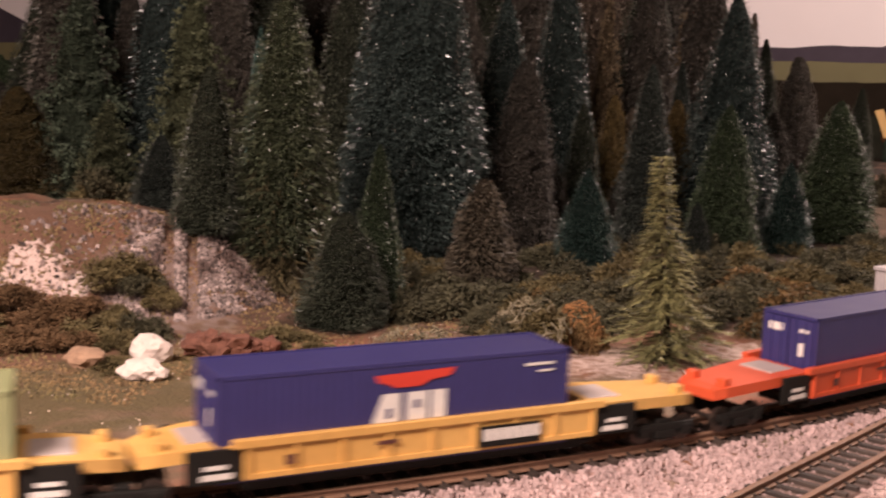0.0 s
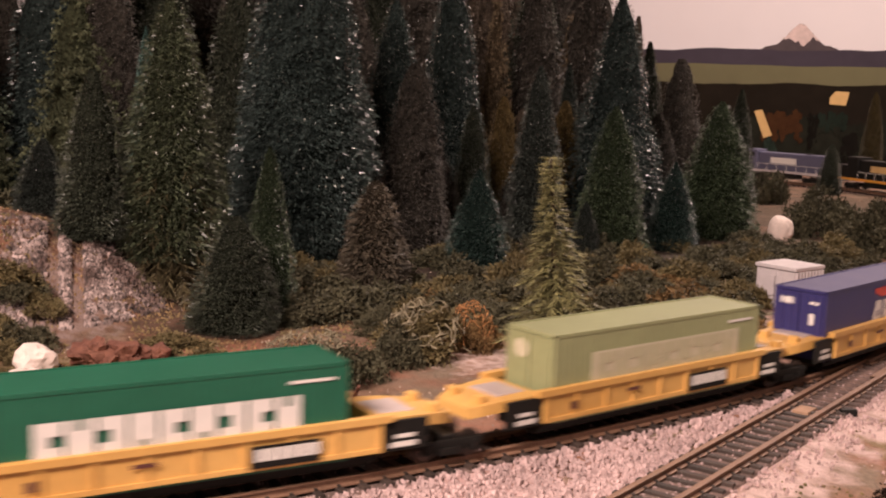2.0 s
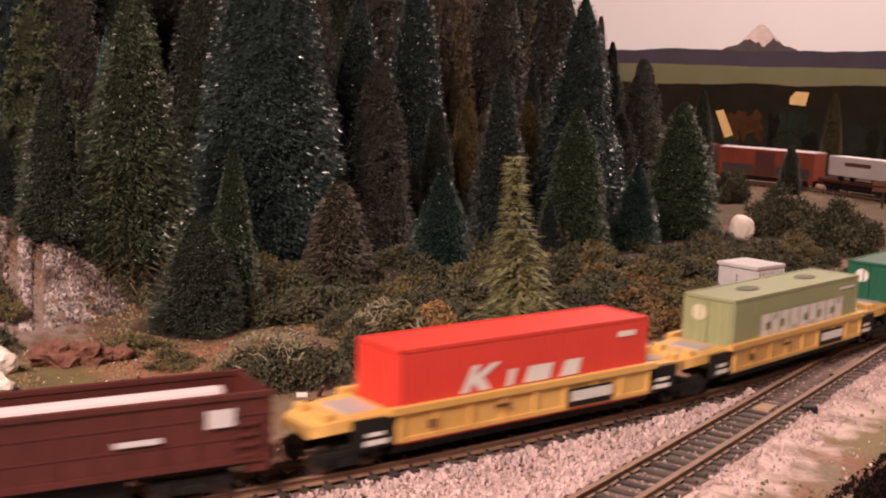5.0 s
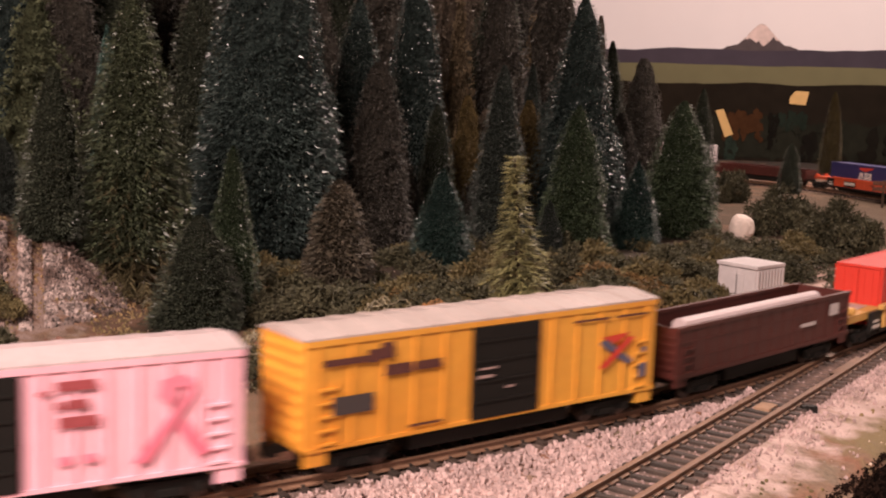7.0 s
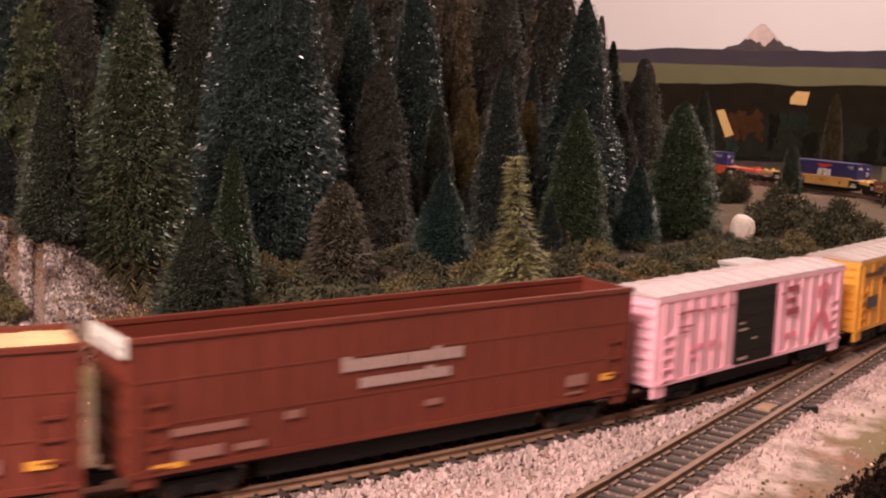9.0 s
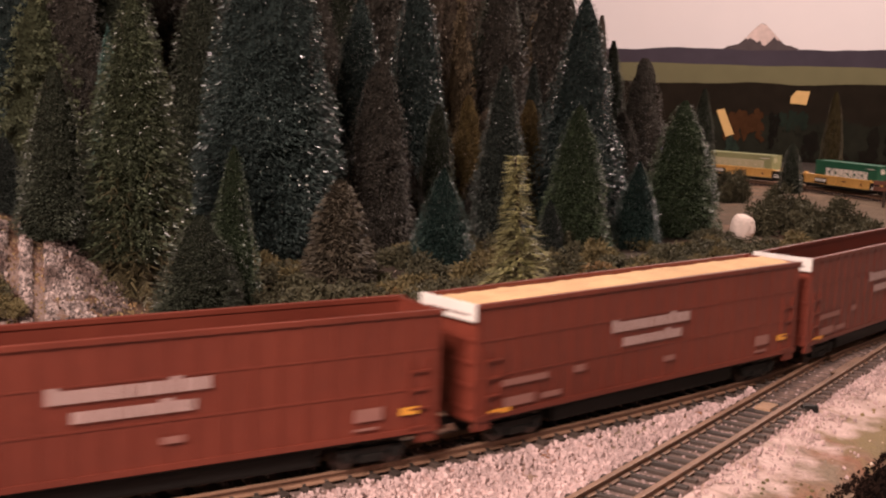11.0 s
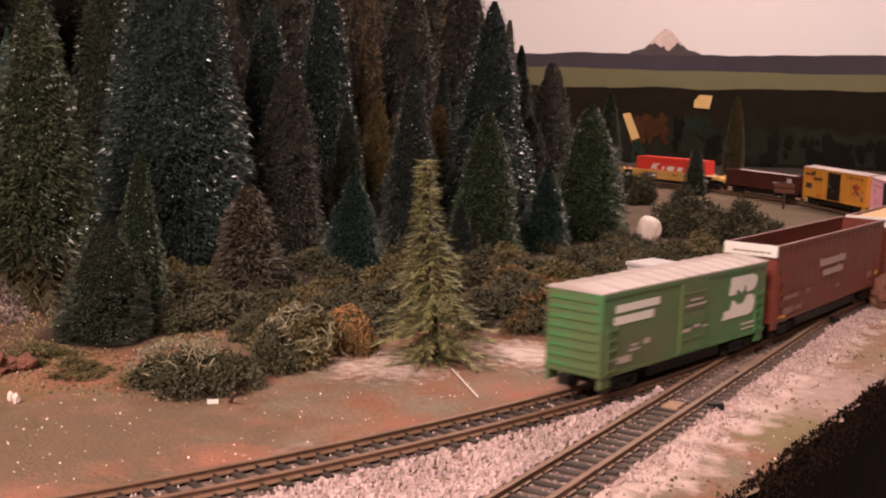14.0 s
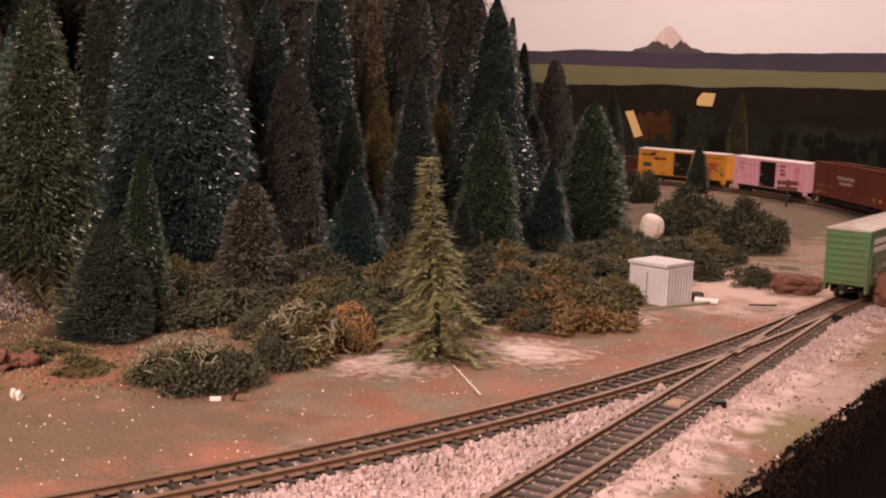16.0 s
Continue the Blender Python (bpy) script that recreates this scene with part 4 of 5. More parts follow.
    side_print(car, "data_bar", [(-0.101, -0.074, 0.0255, 0.0282), (-0.100, -0.082, 0.0165, 0.0205), (-0.078, -0.066, 0.0170, 0.0195), (-0.058, -0.051, 0.0255, 0.0285), (0.078, 0.090, 0.0200, 0.0250), (0.078, 0.088, 0.0165, 0.0175), (0.004, 0.012, 0.0220, 0.0245)], 0.01695, M_faint)
    side_print(car, "yellow_plate", [(0.098, 0.106, 0.0205, 0.0235), (-0.108, -0.096, 0.0145, 0.0165)], 0.0170, M_boxyellow)
    return car


chip_car(-1.803, -1.5704, None, "oxide-red open wood chip car, empty, white rear panel")
chip_car(-1.5560, -1.3245, M_tan, "oxide-red wood chip car heaped with tan chips")
chip_car(-1.3120, -1.0805, None, "oxide-red open wood chip car, empty, white rear panel")

pink = ride(boxcar(0.179, 0.0325, 0.0115, 0.0535, M_pink, M_roofpink, M_black, "pink boxcar with black door and ribbon emblem", ribs=17, door_w=0.037, door_x=-0.004), -1.0640, -0.8850)
M_rosebrown = plastic("rose_brown_print", (0.36, 0.075, 0.085), 0.5, 0.2)
side_print(pink, "slogan_bar", [(0.020, 0.0235, 0.0440, 0.0455), (0.0255, 0.0385, 0.0450, 0.0482), (0.0250, 0.0275, 0.0390, 0.0415), (0.0285, 0.0355, 0.0388, 0.0418), (0.0260, 0.0390, 0.0325, 0.0362)], 0.0172, M_rosebrown)
side_print(pink, "data_bar", [(-0.0725, -0.0675, 0.0440, 0.0455), (-0.066, -0.059, 0.0446, 0.0456), (-0.0575, -0.053, 0.0440, 0.0452), (-0.047, -0.043, 0.0436, 0.0452), (-0.038, -0.034, 0.0436, 0.0450), (-0.0285, -0.0255, 0.0436, 0.0448), (-0.0725, -0.061, 0.0378, 0.0386), (-0.070, -0.064, 0.0352, 0.0358)], 0.0172, M_rosebrown)
side_print(pink, "small_bar", [(-0.063, -0.058, 0.0260, 0.0280), (-0.056, -0.052, 0.0260, 0.0285), (-0.062, -0.057, 0.0220, 0.0240), (-0.047, -0.043, 0.0255, 0.0285), (-0.038, -0.035, 0.0250, 0.0280), (0.026, 0.030, 0.020, 0.023), (0.034, 0.038, 0.020, 0.023)], 0.0172, M_deeppink)
side_print(pink, "door_print", [(-0.021, -0.013, 0.0300, 0.0312), (-0.021, -0.016, 0.0335, 0.0345), (-0.008, -0.004, 0.0245, 0.0255), (-0.020, -0.012, 0.0150, 0.0165)], 0.0180, M_letter)
side_poly(pink, "ribbon", [[(0.05, 0.018), (0.055, 0.017), (0.0719, 0.04), (0.0713, 0.045), (0.0663, 0.047), (0.06, 0.0455), (0.0588, 0.04), (0.0631, 0.036), (0.0656, 0.04), (0.065, 0.043), (0.0681, 0.0425), (0.0675, 0.039)], [(0.0725, 0.017), (0.0775, 0.019), (0.0681, 0.032), (0.065, 0.028)]], 0.0173, M_deeppink, "deep pink looped ribbon")

yel = ride(boxcar(0.1855, 0.0325, 0.0115, 0.0535, M_boxyellow, M_roofgrey, M_black, "yellow boxcar with black door and crossed arrow emblem", ribs=13, door_w=0.036, door_x=0.003), -0.8640, -0.6780)
side_print(yel, "name_bar", [(-0.085, -0.066, 0.0435, 0.0460), (-0.066, -0.060, 0.0430, 0.0480), (-0.060, -0.054, 0.0440, 0.0500), (-0.058, -0.045, 0.0370, 0.0412), (-0.044, -0.031, 0.0375, 0.0410)], 0.0172, M_dkprint)
side_print(yel, "data_panel", [(-0.081, -0.063, 0.0245, 0.0315)], 0.0172, M_dkgrey, "dark data panel with small print")
side_poly(yel, "arrow_blue", [[(0.056, 0.0370), (0.060, 0.0385), (0.078, 0.0270), (0.074, 0.0255)]], 0.0172, M_blueprint)
side_poly(yel, "arrow_red", [[(0.056, 0.0260), (0.060, 0.0250), (0.078, 0.0375), (0.074, 0.0390)], [(0.057, 0.0395), (0.075, 0.0405), (0.066, 0.0360)]], 0.0175, M_redprint, "red crossed arrow shape")
side_print(yel, "small_plate", [(0.082, 0.0865, 0.0185, 0.0250), (0.083, 0.086, 0.0300, 0.0325)], 0.0172, M_blueprint)
side_print(yel, "door_print", [(-0.013, -0.005, 0.0300, 0.0312), (-0.012, -0.003, 0.0335, 0.0343), (0.002, 0.006, 0.0245, 0.0255)], 0.0180, M_letter)
side_print(yel, "top_bar", [(0.040, 0.062, 0.0475, 0.0485), (0.066, 0.086, 0.0475, 0.0485), (-0.046, -0.030, 0.0150, 0.0160)], 0.0172, M_dkprint)

gon = ride(open_car(0.173, 0.0325, 0.0125, 0.0375, M_maroon, "low maroon gondola carrying a long pale pipe", 15), -0.6640, -0.4895)
part("pipe_load", tube(0.0043, 0.0043, 0.136, pose(0.004, -0.002, 0.0332, 0, 90, 0), 16), M_roofpink, gon, "long pale grey pipe")
side_print(gon, "number_bar", [(0.030, 0.046, 0.0235, 0.0255), (0.062, 0.072, 0.0265, 0.0330)], 0.0172, M_shed)

WELL, PITCH = 0.143, 0.2135
for k, (paint, cl, kind, word) in enumerate(((M_red, 0.140, "word", "red ribbed shipping container with white slanted word shapes"), (M_ltgreen, 0.139, "letters", "pale olive green shipping container with white block word shapes"), (M_dkgreen, 0.137, "letters", "dark green shipping container with white block word shapes"), (M_ltgreen, 0.137, "panel", "pale olive green shipping container with cream word panel"), (M_blue, 0.139, "bird", "navy blue shipping container with red wing emblem"))):
    c0 = (-0.367, -0.1585, 0.0450, 0.2640, 0.4780)[k]
    ride(well_car(M_yellow, WELL, 0.213, "yellow well car with black skirts, carrying a container", rear_truck=(k == 0), front_ext=0.020 if k == 4 else 0.0), c0 - 0.1065, c0 + 0.1065, 0.004)
    cc = (-0.367, -0.160, 0.0340, 0.2665, 0.4670)[k]
    load_ = ride(container(cl, paint, word, kind), cc - cl / 2, cc + cl / 2, 0.006)
    if k == 1:
        for x in (-0.030, 0.034):
            part("roof_stain", tube(0.0085, 0.0080, 0.0003, pose(x, 0.001, 0.0459) @ Matrix.Diagonal((1, 0.6, 1, 1)), 20), M_stain, load_, "dark round stain on the roof")
ride(well_car(M_orange, WELL, 0.213, "orange-red well car carrying a long blue container", rear_truck=True, rear_ext=0.0235, front_ext=0.030), 0.6375, 0.8505, 0.004)
ride(container(0.160, M_blue, "long navy blue shipping container with red wing emblem", "bird"), 0.6745, 0.8345, 0.006)
ride(open_car(0.172, 0.0325, 0.0125, 0.0270, M_maroon, "low maroon gondola with shallow ribbed sides, empty", 15), 0.894, 1.066)

# cars at the head of the train
flat = ride(open_car(0.170, 0.032, 0.0140, 0.0180, M_maroon, "low brown flat car carrying a pale trailer", 9, "flat_car"), 1.075, 1.245)
trailer = ride(thing("trailer", Matrix(), "pale pink-grey box trailer riding on a flat car", "trailer", "containers on the train"), 1.090, 1.225, 0.006)
part("body", box(-0.0675, 0.0675, -0.0145, 0.0145, 0.0260, 0.0560, bevel=0.0008), M_shed, trailer)
for x in (-0.05, -0.038, 0.04):
    for sy in (-1, 1):
        part("tyre", tube(0.0055, 0.0055, 0.004, pose(x, sy * 0.0115, 0.0235, 90), 16), M_black, trailer)
side_print(trailer, "name_bar", [(-0.03, 0.03, 0.042, 0.048)], 0.0145, M_dkprint)
brick_car = ride(boxcar(0.190, 0.0325, 0.0115, 0.0560, M_fadedred, M_roofpink, M_dkprint, "faded brick-red boxcar with black lower sides and pale roof", ribs=21, door_w=0.04), 1.262, 1.452)
# near-black panels over the lower half of both sides
side_print(brick_car, "lower_panel", [(-0.088, -0.022, 0.014, 0.030), (0.022, 0.088, 0.014, 0.030)], 0.0172, M_dkgrey, "black lower side panel")
ride(boxcar(0.200, 0.0325, 0.0115, 0.0570, M_dkprint, M_dkprint, M_dkprint, "dark brown covered car with ribbed sides", ribs=23), 1.468, 1.668)
ride(locomotive(M_black, M_boxyellow, "black diesel locomotive with orange stripe"), 1.684, 1.874, 0.03)
ride(locomotive(M_blueprint, M_shed, "dark grey diesel locomotive with pale emblem"), 1.890, 2.080, 0.03)


def motions():
    """Every car goes along the main track at an even pace, its trucks on the line."""
    for car, mid, base in CARS:
        rows = []
        for i in range(41):
            t = i * 0.4
            s = mid + V * t
            ax, ay, _ = on_main(s - base / 2)
            bx, by, _ = on_main(s + base / 2)
            rows.append((t, pose((ax + bx) / 2, (ay + by) / 2, 0, 0, 0, math.degrees(math.atan2(by - ay, bx - ax)))))
        walk(car, rows)


# ---- places of the trees: x, y, height of the tip, half-width, kind ----
FIRS_FRONT = [
    (-0.001, 0.660, 0.111, 0.021, "lime"), (-0.135, 0.805, 0.079, 0.022, "bristly"), (-0.074, 0.965, 0.078, 0.020, "teal"), (0.017, 1.040, 0.047, 0.013, "slate"),
    (0.041, 1.085, 0.133, 0.030, "green"), (0.104, 1.150, 0.079, 0.019, "teal"), (0.160, 1.270, 0.139, 0.039, "green"), (-0.032, 1.160, 0.169, 0.026, "slate"),
    (0.048, 1.250, 0.245, 0.044, "frost"), (-0.139, 1.030, 0.166, 0.031, "dkbrown"), (-0.189, 0.720, 0.105, 0.016, "green"), (-0.200, 0.685, 0.064, 0.025, "dark"),
    (-0.223, 0.960, 0.288, 0.054, "giant"), (-0.173, 1.130, 0.228, 0.035, "frost"), (-0.270, 0.765, 0.204, 0.037, "droop"), (-0.312, 0.735, 0.151, 0.021, "dark"),
    (-0.357, 0.950, 0.188, 0.015, "tealpale"), (-0.131, 1.250, 0.276, 0.036, "frost"), (-0.089, 1.330, 0.258, 0.026, "clumpbrown"), (-0.070, 1.220, 0.137, 0.020, "olive"),
]
FIRS_MIDDLE = [
    (-0.096, 1.150, 0.128, 0.020, "dark"), (-0.004, 1.420, 0.246, 0.035, "clumpbrown"), (-0.004, 1.300, 0.174, 0.018, "slate"), (0.025, 1.450, 0.239, 0.026, "brown"),
    (0.073, 1.400, 0.235, 0.018, "brown"), (0.092, 1.460, 0.208, 0.024, "dark"), (0.128, 1.420, 0.187, 0.032, "dkbrown"), (0.205, 1.450, 0.153, 0.019, "dark"),
    (-0.007, 1.260, 0.134, 0.021, "olive"), (0.100, 1.350, 0.122, 0.026, "dkbrown"), (-0.052, 1.250, 0.124, 0.021, "brown"), (-0.293, 1.000, 0.241, 0.032, "dark"),
    (-0.293, 1.060, 0.186, 0.024, "dkbrown"), (-0.229, 1.200, 0.246, 0.036, "dkbrown"), (-0.055, 1.500, 0.297, 0.044, "dark"), 
    (-0.130, 1.120, 0.091, 0.024, "dkbrown"), (-0.053, 1.200, 0.061, 0.024, "dkbrown"), (-0.413, 0.940, 0.229, 0.042, "clump"), (-0.378, 0.800, 0.099, 0.019, "slate"),
]
FIRS_BACK = [
    (-0.548, 0.990, 0.237, 0.047, "clumpteal"), (-0.488, 0.930, 0.122, 0.029, "clump"), (-0.532, 1.060, 0.225, 0.027, "dkbrown"), (-0.588, 0.950, 0.128, 0.036, "olivedk"),
    (-0.655, 1.100, 0.215, 0.036, "dark"), (-0.510, 1.100, 0.182, 0.027, "clump"), (-0.592, 1.120, 0.180, 0.031, "dkbrown"), (-0.439, 1.080, 0.237, 0.034, "dkbrown"),
    (-0.566, 0.980, 0.114, 0.028, "dark"), (-0.374, 0.980, 0.151, 0.026, "dkbrown"), (0.409, 1.880, 0.072, 0.018, "dark"), (0.595, 2.380, 0.158, 0.020, "olivedk"), (-0.050, 1.560, 0.31, 0.042, "dark"), (0.004, 1.620, 0.272, 0.040, "dkbrown"), (-0.105, 1.520, 0.31, 0.042, "brown"), (-0.165, 1.42, 0.30, 0.04, "dkbrown"), (-0.023, 1.650, 0.299, 0.037, "dkbrown"), (0.009, 1.680, 0.275, 0.028, "dkbrown"), (-0.049, 1.600, 0.308, 0.036, "dark"),
]
FIRS = FIRS_FRONT + FIRS_MIDDLE + FIRS_BACK
# bushes: x, y, width, height, kind, twigs
BUSHES_A = [
    (-0.128, 0.578, 0.050, 0.034, "dark", True), (-0.108, 0.580, 0.038, 0.034, "dark"), (-0.146, 0.586, 0.034, 0.024, "olive", True), (-0.091, 0.622, 0.030, 0.034, "dark"), (-0.078, 0.645, 0.056, 0.040, "olive", True), (-0.053, 0.670, 0.034, 0.036, "straw", True),
    (-0.110, 0.690, 0.035, 0.030, "dark"), (-0.05, 0.780, 0.075, 0.032, "dark"), (-0.02, 0.80, 0.06, 0.03, "olive"), (0.02, 0.79, 0.07, 0.028, "dark"),
    (0.060, 0.83, 0.075, 0.034, "dark"), (0.095, 0.815, 0.065, 0.032, "dark"), (0.125, 0.86, 0.05, 0.03, "olive"), (0.07, 0.90, 0.07, 0.035, "straw"),
    (0.12, 0.95, 0.07, 0.03, "dark"), (0.17, 1.00, 0.075, 0.028, "dark"), (0.21, 1.04, 0.06, 0.022, "dark"), (0.286, 1.330, 0.080, 0.072, "dark"),
    (0.280, 1.318, 0.07, 0.070, "dark"), (0.320, 1.195, 0.076, 0.074, "dark"), (0.324, 1.205, 0.066, 0.066, "dark"), (0.285, 1.690, 0.062, 0.072, "dark"), (0.292, 1.70, 0.05, 0.06, "dark"), (0.245, 1.10, 0.07, 0.028, "olive"), (0.21, 1.13, 0.075, 0.030, "dark"), (0.26, 1.16, 0.06, 0.022, "olive"), (0.185, 1.08, 0.07, 0.03, "dark"),
]
BUSHES_B = [
    (-0.338, 0.648, 0.050, 0.028, "olive"), (-0.325, 0.655, 0.034, 0.022, "dark"), (-0.311, 0.651, 0.030, 0.018, "olive"), (-0.320, 0.606, 0.046, 0.026, "olive"),
    (-0.302, 0.607, 0.036, 0.024, "dark"), (-0.302, 0.585, 0.030, 0.018, "olive"), (-0.215, 0.70, 0.05, 0.028, "dark"), (-0.165, 0.72, 0.045, 0.028, "dark"), 
    (-0.22, 0.63, 0.04, 0.014, "olive"), (-0.19, 0.60, 0.035, 0.012, "olive"), 
    (-0.44, 0.60, 0.05, 0.02, "olive"), (-0.40, 0.58, 0.05, 0.02, "olive"), (-0.06, 0.735, 0.07, 0.03, "dark"),
]
BUSHES_C = [
    (-0.372, 0.597, 0.046, 0.018, "russet"), (-0.354, 0.602, 0.044, 0.017, "russet"), (-0.332, 0.582, 0.040, 0.016, "russet"), (-0.345, 0.566, 0.048, 0.016, "russet"),
    (-0.384, 0.606, 0.040, 0.016, "russet"), (-0.349, 0.622, 0.036, 0.014, "russet"), (-0.372, 0.572, 0.042, 0.014, "olive"), 
    (-0.285, 0.545, 0.036, 0.009, "olive"),
]
BUSHES = BUSHES_A + BUSHES_B + BUSHES_C


# ---- trees ----
def conifer_mesh(name, seed, material, n=2600, leaf=0.026, fan=0.8, taper=0.9, core=0.80, radius=0.235, droop=0.35, low=0.02, rough=0.20, chips=0):
    """A bottle-brush conifer 1 m tall: short needles in uneven tufts round a core darkened as the crown's inner shade,
    some tips with glitter flock.
    """
    r = random.Random(seed)
    vs, fs = [], []

    def rad(z, a):
        base = radius * (1 - z ** 1.5) ** taper * min(1, 0.80 + (z - low) * 3)
        lump = noise.noise((math.cos(a) * 1.4 + seed, math.sin(a) * 1.4, z * 5)) + 0.8 * noise.noise((math.cos(a) * 4 + seed, math.sin(a) * 4, z * 15))
        return base * (1 + rough * lump) + 0.005

    seg, lev = 14, 20
    for i in range(lev + 1):
        z = low + (0.99 - low) * i / lev
        for k in range(seg):
            a = 2 * math.pi * k / seg
            q = rad(z, a) * core * r.uniform(0.8, 1.05)
            vs.append((q * math.cos(a), q * math.sin(a), z))
    for i in range(lev):
        for k in range(seg):
            fs.append((i * seg + k, i * seg + (k + 1) % seg, (i + 1) * seg + (k + 1) % seg, (i + 1) * seg + k))
    n_core = len(fs)
    for j in range(n + chips):
        flock = j >= n
        z = low + (0.985 - low) * (1 - math.sqrt(r.random())) ** 0.92
        a = r.uniform(0, 2 * math.pi)
        q = rad(z, a) * (r.uniform(core * 0.97, 1.0) if not flock else r.uniform(0.97, 1.05))
        out = Vector((math.cos(a), math.sin(a), 0))
        side = Vector((-math.sin(a), math.cos(a), 0))
        d = (out + side * r.uniform(-fan, fan) + Vector((0, 0, r.uniform(-droop - 0.25, 0.45 - droop)))).normalized()
        p = out * q + Vector((0, 0, z))
        if flock and noise.noise((p.x * 14, p.y * 14, p.z * 9 + seed)) < 0.12:
            q *= 0.7
            p = out * q + Vector((0, 0, z))
        ln = (leaf * r.uniform(0.45, 1.2) * (0.6 + 0.55 * (1 - z))) if not flock else 0.0056 * r.uniform(0.5, 1.6)
        w = d.cross(Vector((r.uniform(-1, 1), r.uniform(-1, 1), r.uniform(0.2, 1)))).normalized() * ln * (r.uniform(0.09, 0.17) if not flock else 0.4)
        i = len(vs)
        vs += [tuple(p - w), tuple(p + w), tuple(p + d * ln)]
        fs.append((i, i + 1, i + 2))
    me = bpy.data.meshes.new(name)
    me.from_pydata(vs, [], fs)
    for mt in (material, SHADE_CORES[material.name], M_flock):
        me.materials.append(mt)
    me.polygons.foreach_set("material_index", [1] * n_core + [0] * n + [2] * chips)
    return me


def clump_conifer_mesh(name, seed, material, radius=0.24, leaves=30):
    """A conifer 1 m tall of ground foam: tiers of boughs, each a row of crumbly clumps."""
    r = random.Random(seed)
    vs, fs = [], []
    z = 0.04
    while z < 0.97:
        R = radius * (1 - z ** 1.4) ** 0.8
        for k in range(11 if z < 0.5 else 8 if z < 0.8 else 5):
            a = r.uniform(0, 2 * math.pi)
            reach = R * r.uniform(0.75, 1.12)
            m = max(1, int(reach / 0.050))
            for j in range(m):
                f = (j + 0.9) / m
                c = Vector((math.cos(a) * reach * f, math.sin(a) * reach * f, z - 0.05 * f * f + r.uniform(-0.012, 0.012)))
                rc = r.uniform(0.020, 0.036)
                for _ in range(leaves):
                    d = Vector((r.gauss(0, 1), r.gauss(0, 1), r.gauss(0.2, 0.8))).normalized()
                    p = c + d * rc * r.uniform(0.5, 1.0)
                    t = Vector((r.gauss(0, 1), r.gauss(0, 1), r.gauss(0, 1))).normalized()
                    w = t.cross(d).normalized() * 0.0055
                    i = len(vs)
                    vs += [tuple(p - w), tuple(p + w), tuple(p + (t + d * 0.5).normalized() * 0.014)]
                    fs.append((i, i + 1, i + 2))
        z += 0.046
    # core inside: blocks light, its dark colour stands in for inner shade
    seg, lev, first = 10, 10, len(vs)
    n_leaf = len(fs)
    for i in range(lev + 1):
        zz = 0.02 + 0.93 * i / lev
        for k in range(seg):
            q = 0.62 * radius * (1 - zz ** 1.4) ** 0.8 * r.uniform(0.8, 1.1)
            vs.append((q * math.cos(6.2832 * k / seg), q * math.sin(6.2832 * k / seg), zz))
    for i in range(lev):
        for k in range(seg):
            fs.append((first + i * seg + k, first + i * seg + (k + 1) % seg, first + (i + 1) * seg + (k + 1) % seg, first + (i + 1) * seg + k))
    me = bpy.data.meshes.new(name)
    me.from_pydata(vs, [], fs)
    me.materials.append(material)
    me.materials.append(SHADE_CORES[material.name])
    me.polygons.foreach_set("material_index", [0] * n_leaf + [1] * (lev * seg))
    return me


def open_conifer_mesh(name, seed, material, radius=0.23, z0=0.04, z1=0.98, drop=0.05, needle=0.050, boughs=10, droop=0.12):
    """A sparse fir 1 m tall: separate boughs in tiers, each with flat sprays of long needles."""
    r = random.Random(seed)
    vs, fs = [], []

    def blade(p, d, ln, wd):
        w = d.cross(Vector((r.uniform(-1, 1), r.uniform(-1, 1), 1))).normalized() * wd
        i = len(vs)
        vs.extend([tuple(p - w), tuple(p + w), tuple(p + d * ln)])
        fs.append((i, i + 1, i + 2))

    z = z0
    while z < z1:
        R = radius * (0.25 + 0.75 * (1 - z)) * (1 - z) ** 0.75 + 0.016
        for k in range(boughs if z < 0.6 else boughs - 3):
            a = r.uniform(0, 2 * math.pi)
            out = Vector((math.cos(a), math.sin(a), r.uniform(-0.16 - droop, 0.17 - droop))).normalized()
            ln = R * r.uniform(0.65, 1.12)
            side = Vector((-math.sin(a), math.cos(a), 0))
            m = max(5, int(ln * 105))
            for j in range(m):
                f = (j + 0.5) / m
                p = out * ln * f + Vector((0, 0, z - drop * f * f))
                for sgn in (-1, 1):
                    d = (out * 0.9 + side * sgn * r.uniform(0.2, 0.8) + Vector((0, 0, r.uniform(-0.40, 0.25)))).normalized()
                    blade(p, d, needle * r.uniform(0.6, 1.2) * (1.1 - 0.3 * f), 0.0034)
            blade(Vector((0, 0, z)), out, ln, 0.004)
        z += 0.026
    me = bpy.data.meshes.new(name)
    me.from_pydata(vs, [], fs)
    me.materials.append(material)
    return me


def trunk_mesh():
    bm = bmesh.new()
    bmesh.ops.create_cone(bm, cap_ends=True, segments=8, radius1=0.022, radius2=0.004, depth=0.98, matrix=pose(0, 0, 0.48))
    return mesh_of(bm, "trunk", M_bark)


TRUNK = trunk_mesh()
